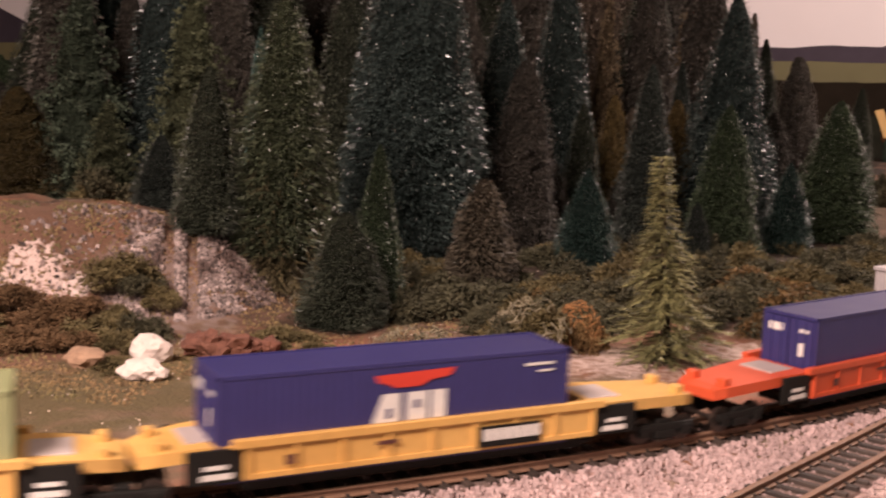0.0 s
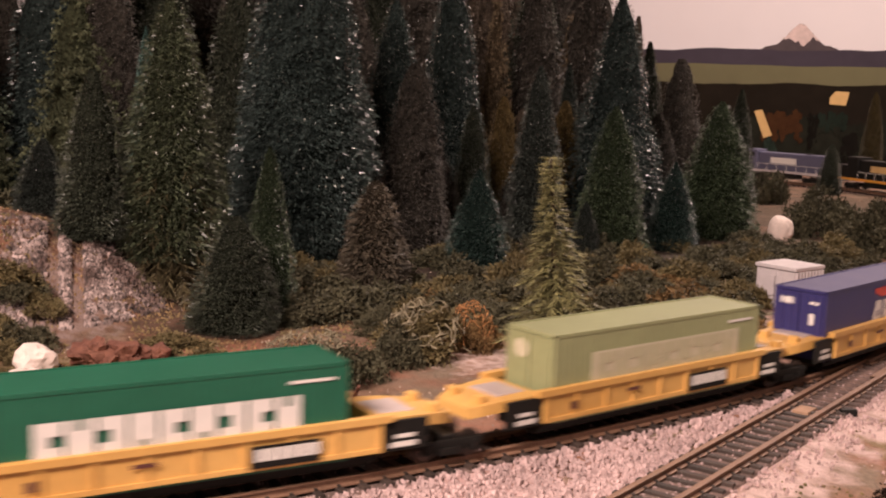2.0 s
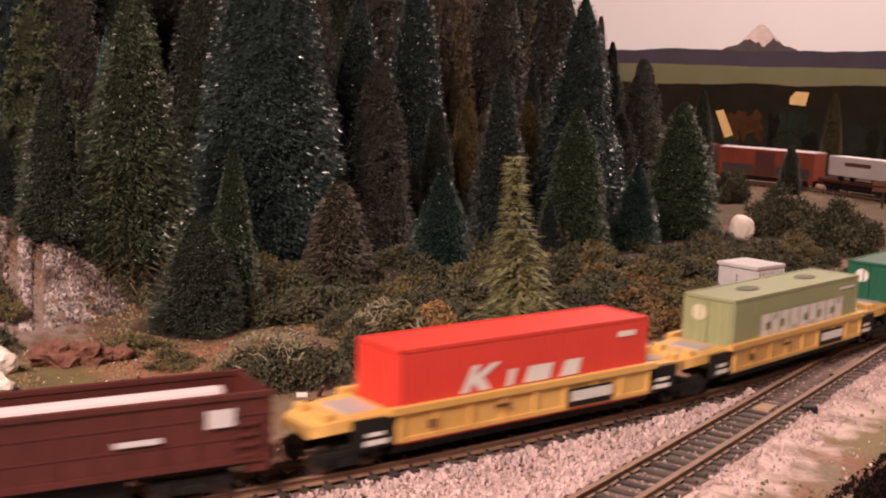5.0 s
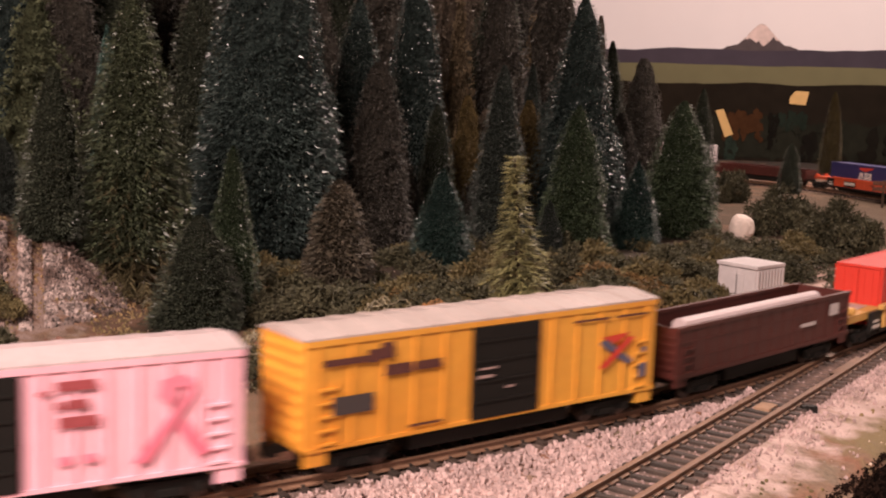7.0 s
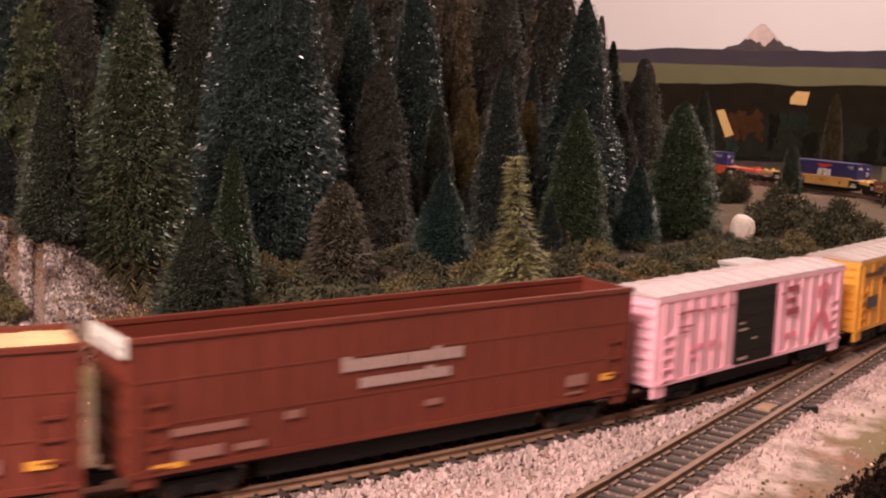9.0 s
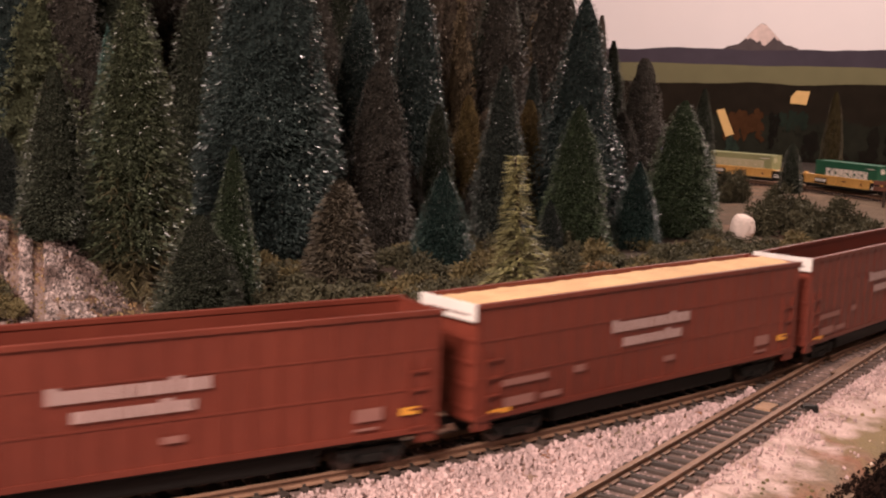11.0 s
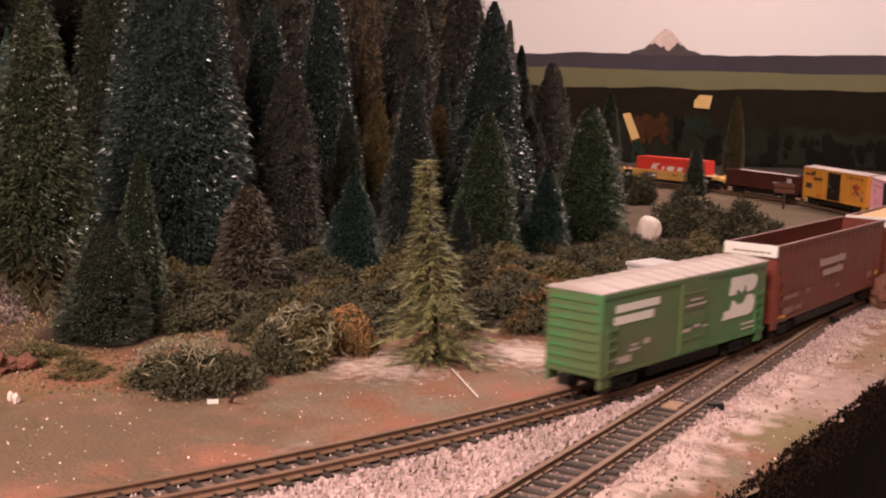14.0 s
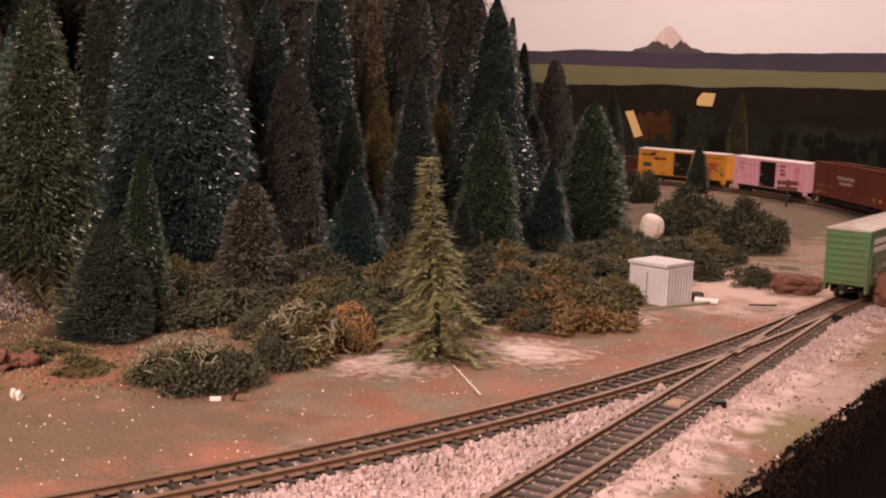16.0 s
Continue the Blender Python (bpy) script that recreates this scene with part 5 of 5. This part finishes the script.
# kind: needles, label
KINDS = {
    "green": (N_green, "dark green bottle-brush model fir"), "teal": (N_teal, "teal green model fir with glossy needles"),
    "dark": (N_dark, "very dark green model fir"), "frost": (N_blue, "tall dark blue-green model fir with glittering tips"),
    "slate": (N_slate, "small slate-grey flocked model fir"), "tealpale": (N_pale, "pale teal frosted model fir"),
    "brown": (N_brown, "grey-brown flocked model fir"), "dkbrown": (N_dkbrown, "dark brown flocked model fir"),
    "olive": (N_olive, "mustard olive flocked model fir"), "olivedk": (N_olivedk, "dull dark olive flocked model fir"),
    "bristly": (N_tan, "grey-brown bristly model fir"), "giant": (N_blue, "very large glittering blue-green model fir"),
    "lime": (N_lime, "yellow-green sparse model fir with open needle boughs"), "droop": (N_frostgreen, "tall frosted green fir with drooping brown lower boughs"),
    "clump": (N_foam, "olive green foam-clump model conifer"), "clumpteal": (N_foamteal, "dull teal foam-clump model conifer"), "clumpbrown": (N_foambrown, "brown foam-clump model conifer")}
SHAPES = {"green": dict(taper=0.72, chips=90), "teal": dict(taper=0.85, chips=160), "dark": dict(taper=0.62), "frost": dict(taper=0.72, n=16000, chips=650, leaf=0.024),
          "slate": dict(taper=0.66), "tealpale": dict(taper=0.85, chips=300), "brown": dict(taper=0.55, leaf=0.020, rough=0.26), "dkbrown": dict(taper=0.52, leaf=0.020, rough=0.24),
          "olive": dict(taper=0.50, leaf=0.018, rough=0.26), "olivedk": dict(taper=0.55, leaf=0.018), "bristly": dict(taper=0.55, leaf=0.050, chips=120, core=0.78),
          "giant": dict(taper=0.52, n=34000, leaf=0.020, chips=800, core=0.84, rough=0.15), "droop": dict(taper=0.80, n=17000, leaf=0.027, chips=650, core=0.74, low=0.10)}
CROWNS = {k: [conifer_mesh("crown", 10 * i + j, KINDS[k][0], **{"n": 10500, **a}) for j in ((0, 1) if k in ("green", "teal", "dark", "dkbrown", "frost") else (0,))] for i, (k, a) in enumerate(SHAPES.items())}
CROWNS["lime"] = [open_conifer_mesh("crown", 93, N_lime, 0.29)]
for i, k in enumerate(("clump", "clumpteal", "clumpbrown")):
    CROWNS[k] = [clump_conifer_mesh("crown", 150 + i, KINDS[k][0])]
LOW_BOUGHS = open_conifer_mesh("bough_skirt", 95, N_mix, 0.34, 0.06, 0.52, 0.12, 0.085, 9, 0.30)
LIGHT = {k: conifer_mesh("crown", 60 + i, KINDS[k][0], n=5200, leaf=0.030, taper=0.60, core=0.84, rough=0.25, chips=60) for i, k in enumerate(("dark", "dkbrown", "brown", "frost", "green"))}


def plant_tree(x, y, top, r, kind, crown=None):
    """top is the height of the tip over the rails, r the crown's half-width."""
    z = ground_at(x, y) - 0.002
    height = top - z
    rr = random.Random(int((x * 7919 + y * 104729) * 1000))
    w = 1.16 * r / (0.235 * height) * (1.5 if kind == "lime" else 1.22 if kind == "teal" else 1.0)
    m = pose(x, y, z, 0, -4.5 if kind == "lime" else 0, 0) @ pose(0, 0, 0, 0, 0, rr.uniform(0, 360)) @ Matrix.Diagonal((height * w, height * w, height, 1))
    tree = thing("fir_tree", m, KINDS[kind][1], "tree", "model fir trees")
    part("trunk", TRUNK, None, tree)
    part("crown", crown or rr.choice(CROWNS[kind]), None, tree)
    if kind == "droop":
        part("bough_skirt", LOW_BOUGHS, None, tree, "brown drooping needle boughs")
    return tree


for row in FIRS:
    plant_tree(*row)

# the closed wood behind them; it is low at its far end, where the sky shows over it
r_ = random.Random(77)
placed = [(f[0], f[1]) for f in FIRS]
count = 0
for _ in range(4000):
    if count >= 130:
        break
    x, y = r_.uniform(-1.15, 0.06), r_.uniform(0.98, 1.85)
    back = max(0, (y - 1.0) / 0.7)
    if y < 1.24 - 0.42 * x and x > -0.45 or (x <= -0.45 and y < 1.02) or x > 0.018 * y:
        continue
    if min((x - a) ** 2 + (y - b) ** 2 for a, b in placed) < 0.042 ** 2:
        continue
    placed.append((x, y))
    count += 1
    hgt = r_.uniform(0.25, 0.33) + 0.07 * back
    bearing = x / y
    rise = 0.012 if bearing < -0.585 else 0.045 if -0.515 < bearing < -0.465 else 1.0
    kd = r_.choice(["dark", "dark", "dkbrown", "dkbrown", "brown", "frost", "green"])
    plant_tree(x, y, min(hgt, 0.148 + rise * y + r_.uniform(-0.03, 0)), r_.uniform(0.034, 0.048), kd, LIGHT[kd])


# ---- bushes ----
def bush_mesh(name, seed, material, n=1500, leaf=0.05, lumps=9):
    """A clump of lichen about 1 m across and 0.8 m high: uneven lumps of short curled sprigs."""
    r = random.Random(seed)
    cs = []
    for _ in range(lumps):
        a, q = r.uniform(0, 6.28), 0.42 * math.sqrt(r.random())
        cs.append((Vector((q * math.cos(a), q * math.sin(a), 0.06 + 0.42 * (1 - (q / 0.46) ** 2) * r.uniform(0.35, 1.1))), r.uniform(0.10, 0.22)))
    vs, fs = [], []
    for _ in range(n // 3):
        c, q = r.choice(cs)
        d = Vector((r.gauss(0, 1), r.gauss(0, 1), r.gauss(0.25, 1))).normalized()
        p = c + d * q * r.uniform(0.5, 1.0)
        p.z = max(p.z, r.uniform(0, 0.06))
        t = (d + Vector((r.gauss(0, 0.7), r.gauss(0, 0.7), r.gauss(0, 0.7)))).normalized()
        for j in range(3):
            w = t.cross(Vector((r.gauss(0, 1), r.gauss(0, 1), r.gauss(0, 1)))).normalized() * leaf * r.uniform(0.16, 0.34)
            i = len(vs)
            e = p + t * leaf * r.uniform(0.6, 1.2)
            vs += [tuple(p - w), tuple(p + w), tuple(e)]
            fs.append((i, i + 1, i + 2))
            p = p + (e - p) * 0.7
            t = (t + Vector((r.gauss(0, 0.6), r.gauss(0, 0.6), r.gauss(-0.1, 0.6)))).normalized()
    me = bpy.data.meshes.new(name)
    me.from_pydata(vs, [], fs)
    me.materials.append(material)
    return me


def twigs_mesh(seed, n=75, material=M_twig):
    """Tangled stems that creep over one flank and the top of a bush."""
    r = random.Random(seed)
    bm = bmesh.new()

    def shell(v):
        q = Vector((v.x / 0.46, v.y / 0.46, (v.z - 0.05) / 0.58))
        return v if q.length < 1e-6 else Vector((v.x, v.y, v.z - 0.05)) / q.length * r.uniform(0.93, 1.10) + Vector((0, 0, 0.05))

    for _ in range(n):
        a, e = r.choice((0.3, 2.2, 4.0, 5.2)) + r.gauss(0, 0.45), r.uniform(0.05, 1.3)
        p = shell(Vector((math.cos(a) * math.cos(e), math.sin(a) * math.cos(e), 0.1 + math.sin(e))))
        d = Vector((r.uniform(-1, 1), r.uniform(-1, 1), r.uniform(-0.7, 1))).normalized()
        for k in range(4):
            q = shell(p + d * r.uniform(0.05, 0.09))
            q.z = max(q.z, 0.02)
            dd = q - p
            bmesh.ops.create_cone(bm, cap_ends=False, segments=4, radius1=0.010 - 0.0015 * k, radius2=0.0085 - 0.0015 * k, depth=dd.length, matrix=Matrix.Translation((p + q) / 2) @ dd.to_track_quat("Z", "Y").to_matrix().to_4x4())
            p = q
            d = (d + Vector((r.uniform(-0.7, 0.7), r.uniform(-0.7, 0.7), r.uniform(-0.6, 0.5)))).normalized()
    return mesh_of(bm, "twig_tangle", material)


BUSH = {k: [bush_mesh("foliage", sd + i, mt, 7800, 0.050, 11) for i in range(3)] for k, sd, mt in (("olive", 200, N_bush), ("dark", 210, N_bushdk), ("straw", 220, N_bushyel), ("russet", 230, N_russet))}
TWIGS = [twigs_mesh(300 + i) for i in range(2)]
RUST_TWIGS = twigs_mesh(305, 60, M_rust)
BRUSH = {k: [bush_mesh("foliage", sd + i, mt, 2400, 0.072, 8) for i in range(2)] for k, sd, mt in (("olive", 240, N_bush), ("dark", 250, N_bushdk), ("straw", 260, N_bushyel))}
BUSH_LABEL = {"olive": "olive green bush of lichen and clump foliage", "dark": "dark green bush of clump foliage", "straw": "straw-coloured dry bush of clump foliage", "russet": "russet brown clump of ground foam"}


def plant_bush(x, y, w, h, kind, twigs=False, seed=0, low=False):
    rr = random.Random(int((x * 7919 + y * 104729) * 1000) + seed)
    b = thing("bush", pose(x, y, ground_at(x, y) - 0.0015, 0, 0, rr.uniform(0, 360)) @ Matrix.Diagonal((w, w, h / 0.75, 1)), BUSH_LABEL[kind], "bush", "bushes along the wood")
    part("foliage", rr.choice(BRUSH[kind] if low else BUSH[kind]), None, b)
    if twigs:
        part("twig_tangle", RUST_TWIGS if kind == "straw" else rr.choice(TWIGS), None, b, "rust-orange tangled lichen" if kind == "straw" else "pale tangled dry stems")


for row in BUSHES:
    plant_bush(*row)

# low brush at the wood's edge and between the trunks
for i in range(170):
    k = r_.random()
    x = -0.50 + 0.78 * k
    y = 0.79 + (0.20 * max(0, x) / 0.3 if x > 0 else 0) - (0.05 if x < -0.14 else 0) + 0.12 * max(0, -x - 0.25) + r_.uniform(0, 1) ** 1.6 * (0.30 if x > -0.2 else 0.16) - 0.01
    s = r_.uniform(0.030, 0.055)
    if track_gap(x, y) > 0.06 and not (0.11 < x < 0.24 and 0.80 < y < 0.97) and not (x < -0.205 and y < 0.80) and not (x < -0.33 and y < 0.86):
        plant_bush(x, y, s, s * r_.uniform(0.5, 0.75), r_.choice(["olive", "dark", "dark", "dark", "dark", "olive"]), False, i, True)
for i in range(46):
    x = r_.uniform(-0.17, 0.12)
    y = r_.uniform(0.715, 0.82) + 0.35 * max(0, x)
    s = r_.uniform(0.032, 0.058)
    if track_gap(x, y) > 0.09 and abs(x + 0.012) > 0.025:
        plant_bush(x, y, s, s * r_.uniform(0.5, 0.7), r_.choice(["olive", "dark", "olive", "dark", "straw"]), False, 500 + i, True)


# ---- rocks, shed and other small things ----
rk = random.Random(42)


def rock(name, x, y, size, material, label, category="rock", sink=0.25, rz=0, rough=0.3, group=""):
    ob = tagged(new(name, rock_mesh(name, rk, size, material, rough)), label, category, group)
    ob.matrix_basis = pose(x, y, ground_at(x, y) + size[2] * (1 - sink), 0, 0, rz)
    return ob


rock("white_rock", -0.2735, 0.566, (0.0105, 0.008, 0.0085), M_rock, "large white angular rock beside the track", rz=20)
rock("white_rock", -0.2610, 0.531, (0.0130, 0.008, 0.0060), M_rock, "flat pinkish white rock beside the track", rz=-10)
rock("white_rock", -0.2985, 0.540, (0.011, 0.007, 0.006), M_tanrock, "small pale tan rock beside the track")
rock("red_rock", -0.252, 0.590, (0.012, 0.009, 0.0075), M_redrock, "rough red-brown lava rock", rough=0.6)
rock("red_rock", -0.237, 0.597, (0.012, 0.009, 0.0065), M_redrock, "rough red-brown lava rock", rough=0.6)
rock("tan_rock", -0.220, 0.605, (0.0055, 0.005, 0.0055), M_redrock, "rounded reddish boulder beside red rocks")
rock("white_boulder", 0.229, 1.268, (0.0135, 0.0130, 0.0160), M_rock, "white rounded boulder among dark bushes", rough=0.12)
rock("red_boulder", 0.285, 0.925, (0.020, 0.012, 0.010), M_redrock, "red-brown boulder by the track", rough=0.4)
rock("red_boulder", 0.345, 0.880, (0.022, 0.016, 0.016), M_redrock, "red-brown boulder by the track", rough=0.4)
for x, y in ((-0.204, 0.541), (-0.200, 0.537)):
    rock("white_chip", x, y, (0.0017, 0.0016, 0.0028), M_rock, "small white stone chip", sink=0.2)

shed = thing("shed", pose(0.1665, 0.8725, ground_at(0.1665, 0.872), 0, 0, 45), "small grey-white relay shed with ribbed sides and flat roof", "shed")
SH = 0.0295
bm = box(-0.0165, 0.0165, -0.0165, 0.0165, 0, SH)
part("body", bm, M_shed, shed)
for i in range(9):
    k = -0.0155 + 0.031 * i / 8
    part("rib", box(k - 0.0008, k + 0.0008, -0.0184, -0.0164, 0.0005, SH - 0.0005), M_shed, shed)
    if i % 4 == 0:
        part("rib", box(-0.0172, -0.0164, k - 0.0007, k + 0.0007, 0.0005, SH - 0.0005), M_shed, shed)
part("roof", box(-0.0180, 0.0180, -0.0180, 0.0180, SH, SH + 0.0028, bevel=0.0006), M_shed, shed)
part("door", box(-0.0172, -0.0166, -0.0065, 0.0065, 0.0008, SH - 0.005), M_shed, shed)

plank = tagged(new("plank", mesh_of(box(-0.042, 0.042, -0.0012, 0.0012, 0, 0.0018, bevel=0.0003), "plank", M_twig)), "weathered wooden plank on the ground by the shed", "plank")
plank.matrix_basis = pose(0.1755, 0.849, ground_at(0.1755, 0.849), 0, 0, 35.5)
barrel = tagged(new("pipe_stub", mesh_of(tube(0.0022, 0.0022, 0.018, pose(0, 0, 0.0022, 0, 90, 0)), "pipe_stub", M_white)), "short white pipe lying by the shed", "pipe")
barrel.matrix_basis = pose(0.203, 0.872, ground_at(0.203, 0.872), 0, 0, -25)
tagged(new("junk_pile", rock_mesh("junk_pile", rk, (0.006, 0.005, 0.0045), M_black, 0.5)), "small dark scrap pile by the shed", "scrap").matrix_basis = pose(0.197, 0.885, ground_at(0.197, 0.885) + 0.002)
chip = tagged(new("white_block", mesh_of(box(-0.0028, 0.0028, -0.001, 0.001, 0, 0.0022, bevel=0.0004), "white_block", M_white)), "tiny white block on the dirt", "debris")
chip.matrix_basis = pose(-0.109, 0.552, ground_at(-0.109, 0.552), 0, 0, 15)
stick = tagged(new("stick", mesh_of(tube(0.0012, 0.0008, 0.014, pose(0, 0, 0.004, 55, 0, 20), 8), "stick", M_redrock)), "short rusty brown stick in the dirt", "debris")
stick.matrix_basis = pose(-0.099, 0.549, ground_at(-0.099, 0.549))
stub = tagged(new("metal_stub", mesh_of(box(-0.003, 0.003, -0.0022, 0.0022, 0, 0.005, bevel=0.0006), "metal_stub", M_black)), "small black metal stub by the track", "debris")
stub.matrix_basis = pose(0.2779, 0.800, ground_at(0.278, 0.80), 0, 12, 30)
wire = tagged(new("wire", mesh_of(box(-0.0003, 0.0003, -0.030, 0.030, 0, 0.0006), "wire", M_white)), "thin pale wire across the dirt", "wire")
wire.matrix_basis = pose(0.0151, 0.603, ground_at(0.015, 0.603) + 0.0008, 0, 0, 12.7)
chip2 = tagged(new("white_block", mesh_of(box(-0.003, 0.003, -0.002, 0.002, 0, 0.004, bevel=0.0006), "white_block", M_white)), "tiny white block by the hedge", "debris")
chip2.matrix_basis = pose(0.0556, 0.7665, ground_at(0.0556, 0.7665), 20, 0, 40)
rod = tagged(new("rod", mesh_of(box(-0.011, 0.011, -0.0008, 0.0008, 0, 0.0014, bevel=0.0003), "rod", M_bark)), "short dark rod lying on pale dirt", "debris")
rod.matrix_basis = pose(0.2459, 0.8711, ground_at(0.2459, 0.8711), 0, 0, 5)
log = tagged(new("log", mesh_of(tube(0.0022, 0.0019, 0.024, pose(0, 0, 0.0022, 0, 90, 0), 10), "log", M_bark)), "dark log leaning in the scrap by the shed", "debris")
log.matrix_basis = pose(0.196, 0.880, ground_at(0.196, 0.880) + 0.002, 0, 10, -48)
red_post = tagged(new("red_post", mesh_of(box(-0.0016, 0.0016, -0.0016, 0.0016, 0, 0.013, bevel=0.0003), "red_post", M_redprint)), "small red marker post on the hill", "marker post")
red_post.matrix_basis = pose(-0.327, 0.735, ground_at(-0.327, 0.735))


sign = thing("wooden_sign", pose(0.503, 1.700, ground_at(0.503, 1.700), 0, 0, -30), "brown wooden two-board sign on a post by the track", "sign")
part("post", box(-0.0016, 0.0016, -0.0012, 0.0012, 0, 0.040, bevel=0.0003), M_bark, sign)
for z in (0.0235, 0.0320):
    part("board", box(-0.015, 0.015, -0.0026, -0.0012, z, z + 0.0062, bevel=0.0003), M_redrock, sign)


# ---- ballast and grit: uncounted grains ----
def grains(name, spots, material, label, category):
    """Small angular stones, one joined mesh."""
    r = random.Random(8)
    vs, fs = [], []
    for x, y, z, s in spots:
        i = len(vs)
        h = s * r.uniform(0.7, 1.5)
        a = r.uniform(0, 6.28)
        for k in range(3):
            b = a + k * 2.094 + r.uniform(-0.4, 0.4)
            vs.append((x + s * math.cos(b), y + s * math.sin(b), z - s * 0.5))
        for k in range(3):
            b = a + 0.9 + k * 2.094 + r.uniform(-0.4, 0.4)
            q = s * r.uniform(0.4, 0.9)
            vs.append((x + q * math.cos(b), y + q * math.sin(b), z + h * r.uniform(0.5, 1.0)))
        fs += [(i, i + 1, i + 3), (i + 1, i + 4, i + 3), (i + 1, i + 2, i + 4), (i + 2, i + 5, i + 4), (i + 2, i, i + 5), (i, i + 3, i + 5), (i + 3, i + 4, i + 5)]
    me = bpy.data.meshes.new(name)
    me.from_pydata(vs, [], fs)
    me.materials.append(material)
    return tagged(new(name, me), label, category, kind="stuff")


def siding_side(x, y):
    return -(x - SW[0]) * math.sin(SW_H) + (y - SW[1]) * math.cos(SW_H)


rb = random.Random(21)
c_, s_ = math.cos(EDGE_H), math.sin(EDGE_H)
spots, grit = [], []
bank_side = math.copysign(1, siding_side(EDGE_P[0] + 0.3 * c_, EDGE_P[1] + 0.3 * s_))
while len(spots) < 34000:
    u, w = rb.uniform(-0.45, 0.95), rb.uniform(0.002, 0.26)
    x, y = EDGE_P[0] + u * c_ - w * s_, EDGE_P[1] + u * s_ + w * c_
    dm = np.sqrt(((near_main - (x, y)) ** 2).sum(1))
    j = int(dm.argmin())
    sgn = edge_uw(*near_main[j])[1] > w
    d = dm[j]
    tg = track_gap(x, y)
    # thick between and before the tracks, only a rim on the far side
    p = 1.0 if sgn and d > 0.013 else (0.55 if d < 0.013 else max(0, 0.6 - (d - 0.013) / 0.012))
    if w < 0.045:
        p *= max(0.06, (w - 0.020) / 0.04) * (0.35 + 0.65 * (noise.noise((x * 25, y * 25, 4)) > 0.0))
    if tg < 0.0165:
        p *= 0.10 if tg > 0.011 else (0.16 if d < 0.0165 else 0.24)
    elif siding_side(x, y) * bank_side > 0:
        p *= 0.75 if tg < 0.034 else 0.25
    if rb.random() > p:
        continue
    s = rb.uniform(0.0006, 0.0014) * (1.6 if rb.random() < 0.10 and tg > 0.017 else 1) * (0.7 if tg < 0.0165 or siding_side(x, y) * bank_side > 0 else 1)
    heap = 0.0022 * max(0.0, noise.noise((x * 55, y * 55, 11)) + 0.1) + 0.0010 * max(0.0, noise.noise((x * 160, y * 160, 12)))
    spots.append((x, y, ground_at(x, y) + (0.0004 + heap if tg > 0.017 else 0.0008), s))
grains("ballast", spots, M_ballast, "pinkish grey gravel ballast along the tracks", "ballast")
for _ in range(5200):
    x, y = rb.uniform(-0.5, 0.42), rb.uniform(0.33, 1.15)
    if track_gap(x, y) < 0.02 or edge_uw(x, y)[1] < 0.0:
        continue
    if noise.noise((x * 14, y * 14, 9)) < -0.05 and rb.random() < 0.75:
        continue
    grit.append((x, y, ground_at(x, y), rb.uniform(0.0003, 0.0008)))
grains("grit", grit, M_grit, "pale and brown grit scattered on the soil", "grit")

turf, rt = [], random.Random(33)
while len(turf) < 18000:
    x, y = rt.uniform(-0.48, 0.34), rt.uniform(0.42, 1.0)
    u, w = edge_uw(x, y)
    if track_gap(x, y) < 0.024 or w < 0.004:
        continue
    near_edge = w < 0.05 and noise.noise((x * 30, y * 30, 2)) > 0.05
    bank = x < -0.13 and y > (0.555 if x > -0.23 else 0.48) and noise.noise((x * 20, y * 20, 5)) > -0.15
    if near_edge and rt.random() < 0.12 or bank:
        turf.append((x, y, ground_at(x, y), rt.uniform(0.0004, 0.0013)))
grains("turf", turf, M_turf, "brown and olive crumbs of ground foam", "turf")
fringe, rf = [], random.Random(35)
for _ in range(9000):
    u, w = rf.uniform(-0.2, 0.75), rf.gauss(-0.002, 0.0035)
    x, y = EDGE_P[0] + u * c_ - w * s_, EDGE_P[1] + u * s_ + w * c_
    fringe.append((x, y, GROUND - 0.002 + min(0, w) * 1.6, rf.uniform(0.0003, 0.0009)))
grains("fringe", fringe, M_fringe, "dark ragged foam fringe along the layout edge", "fringe")
talus, ra = [], random.Random(31)
while len(talus) < 8200:
    x, y = ra.uniform(-0.40, -0.225), ra.uniform(0.60, 0.76)
    z = ground_at(x, y)
    if z < -0.004 or abs(noise.noise((x * 40, y * 40, 6))) < 0.05:
        continue
    if min(abs(x + 0.289 - 0.45 * (0.62 - y)), abs(x + 0.273 - 0.45 * (0.62 - y))) < 0.0045:
        continue
    if ra.random() > max(0.02, 1 - abs((x + 0.297) - 0.25 * (0.67 - y)) / 0.050):
        continue
    talus.append((x, y, z, ra.uniform(0.0007, 0.0022)))
grains("talus", talus, M_talus, "grey, white and brown broken rock on the slope", "talus")

# ties last
rng = random.Random(12)
lay_ties(on_main, 0.12, 1.32, main_track, rng, (0.80, 1.1))
far_ties(on_main, [(-0.5, 0.12), (1.32, 2.7)], main_track)
lay_ties(on_siding, 0.03, 0.75, siding, rng, (0.0, 0.262))

# lamp housings under the ceiling
for x, y, z, sx, sy, _p in LAMPS:
    fx = thing("ceiling_light", pose(x, y, z), "warm ceiling light panel over the layout", "ceiling light")
    part("housing", box(-sx / 2 - 0.03, sx / 2 + 0.03, -sy / 2 - 0.03, sy / 2 + 0.03, 0.012, 0.08, bevel=0.004), M_white, fx)

motions()
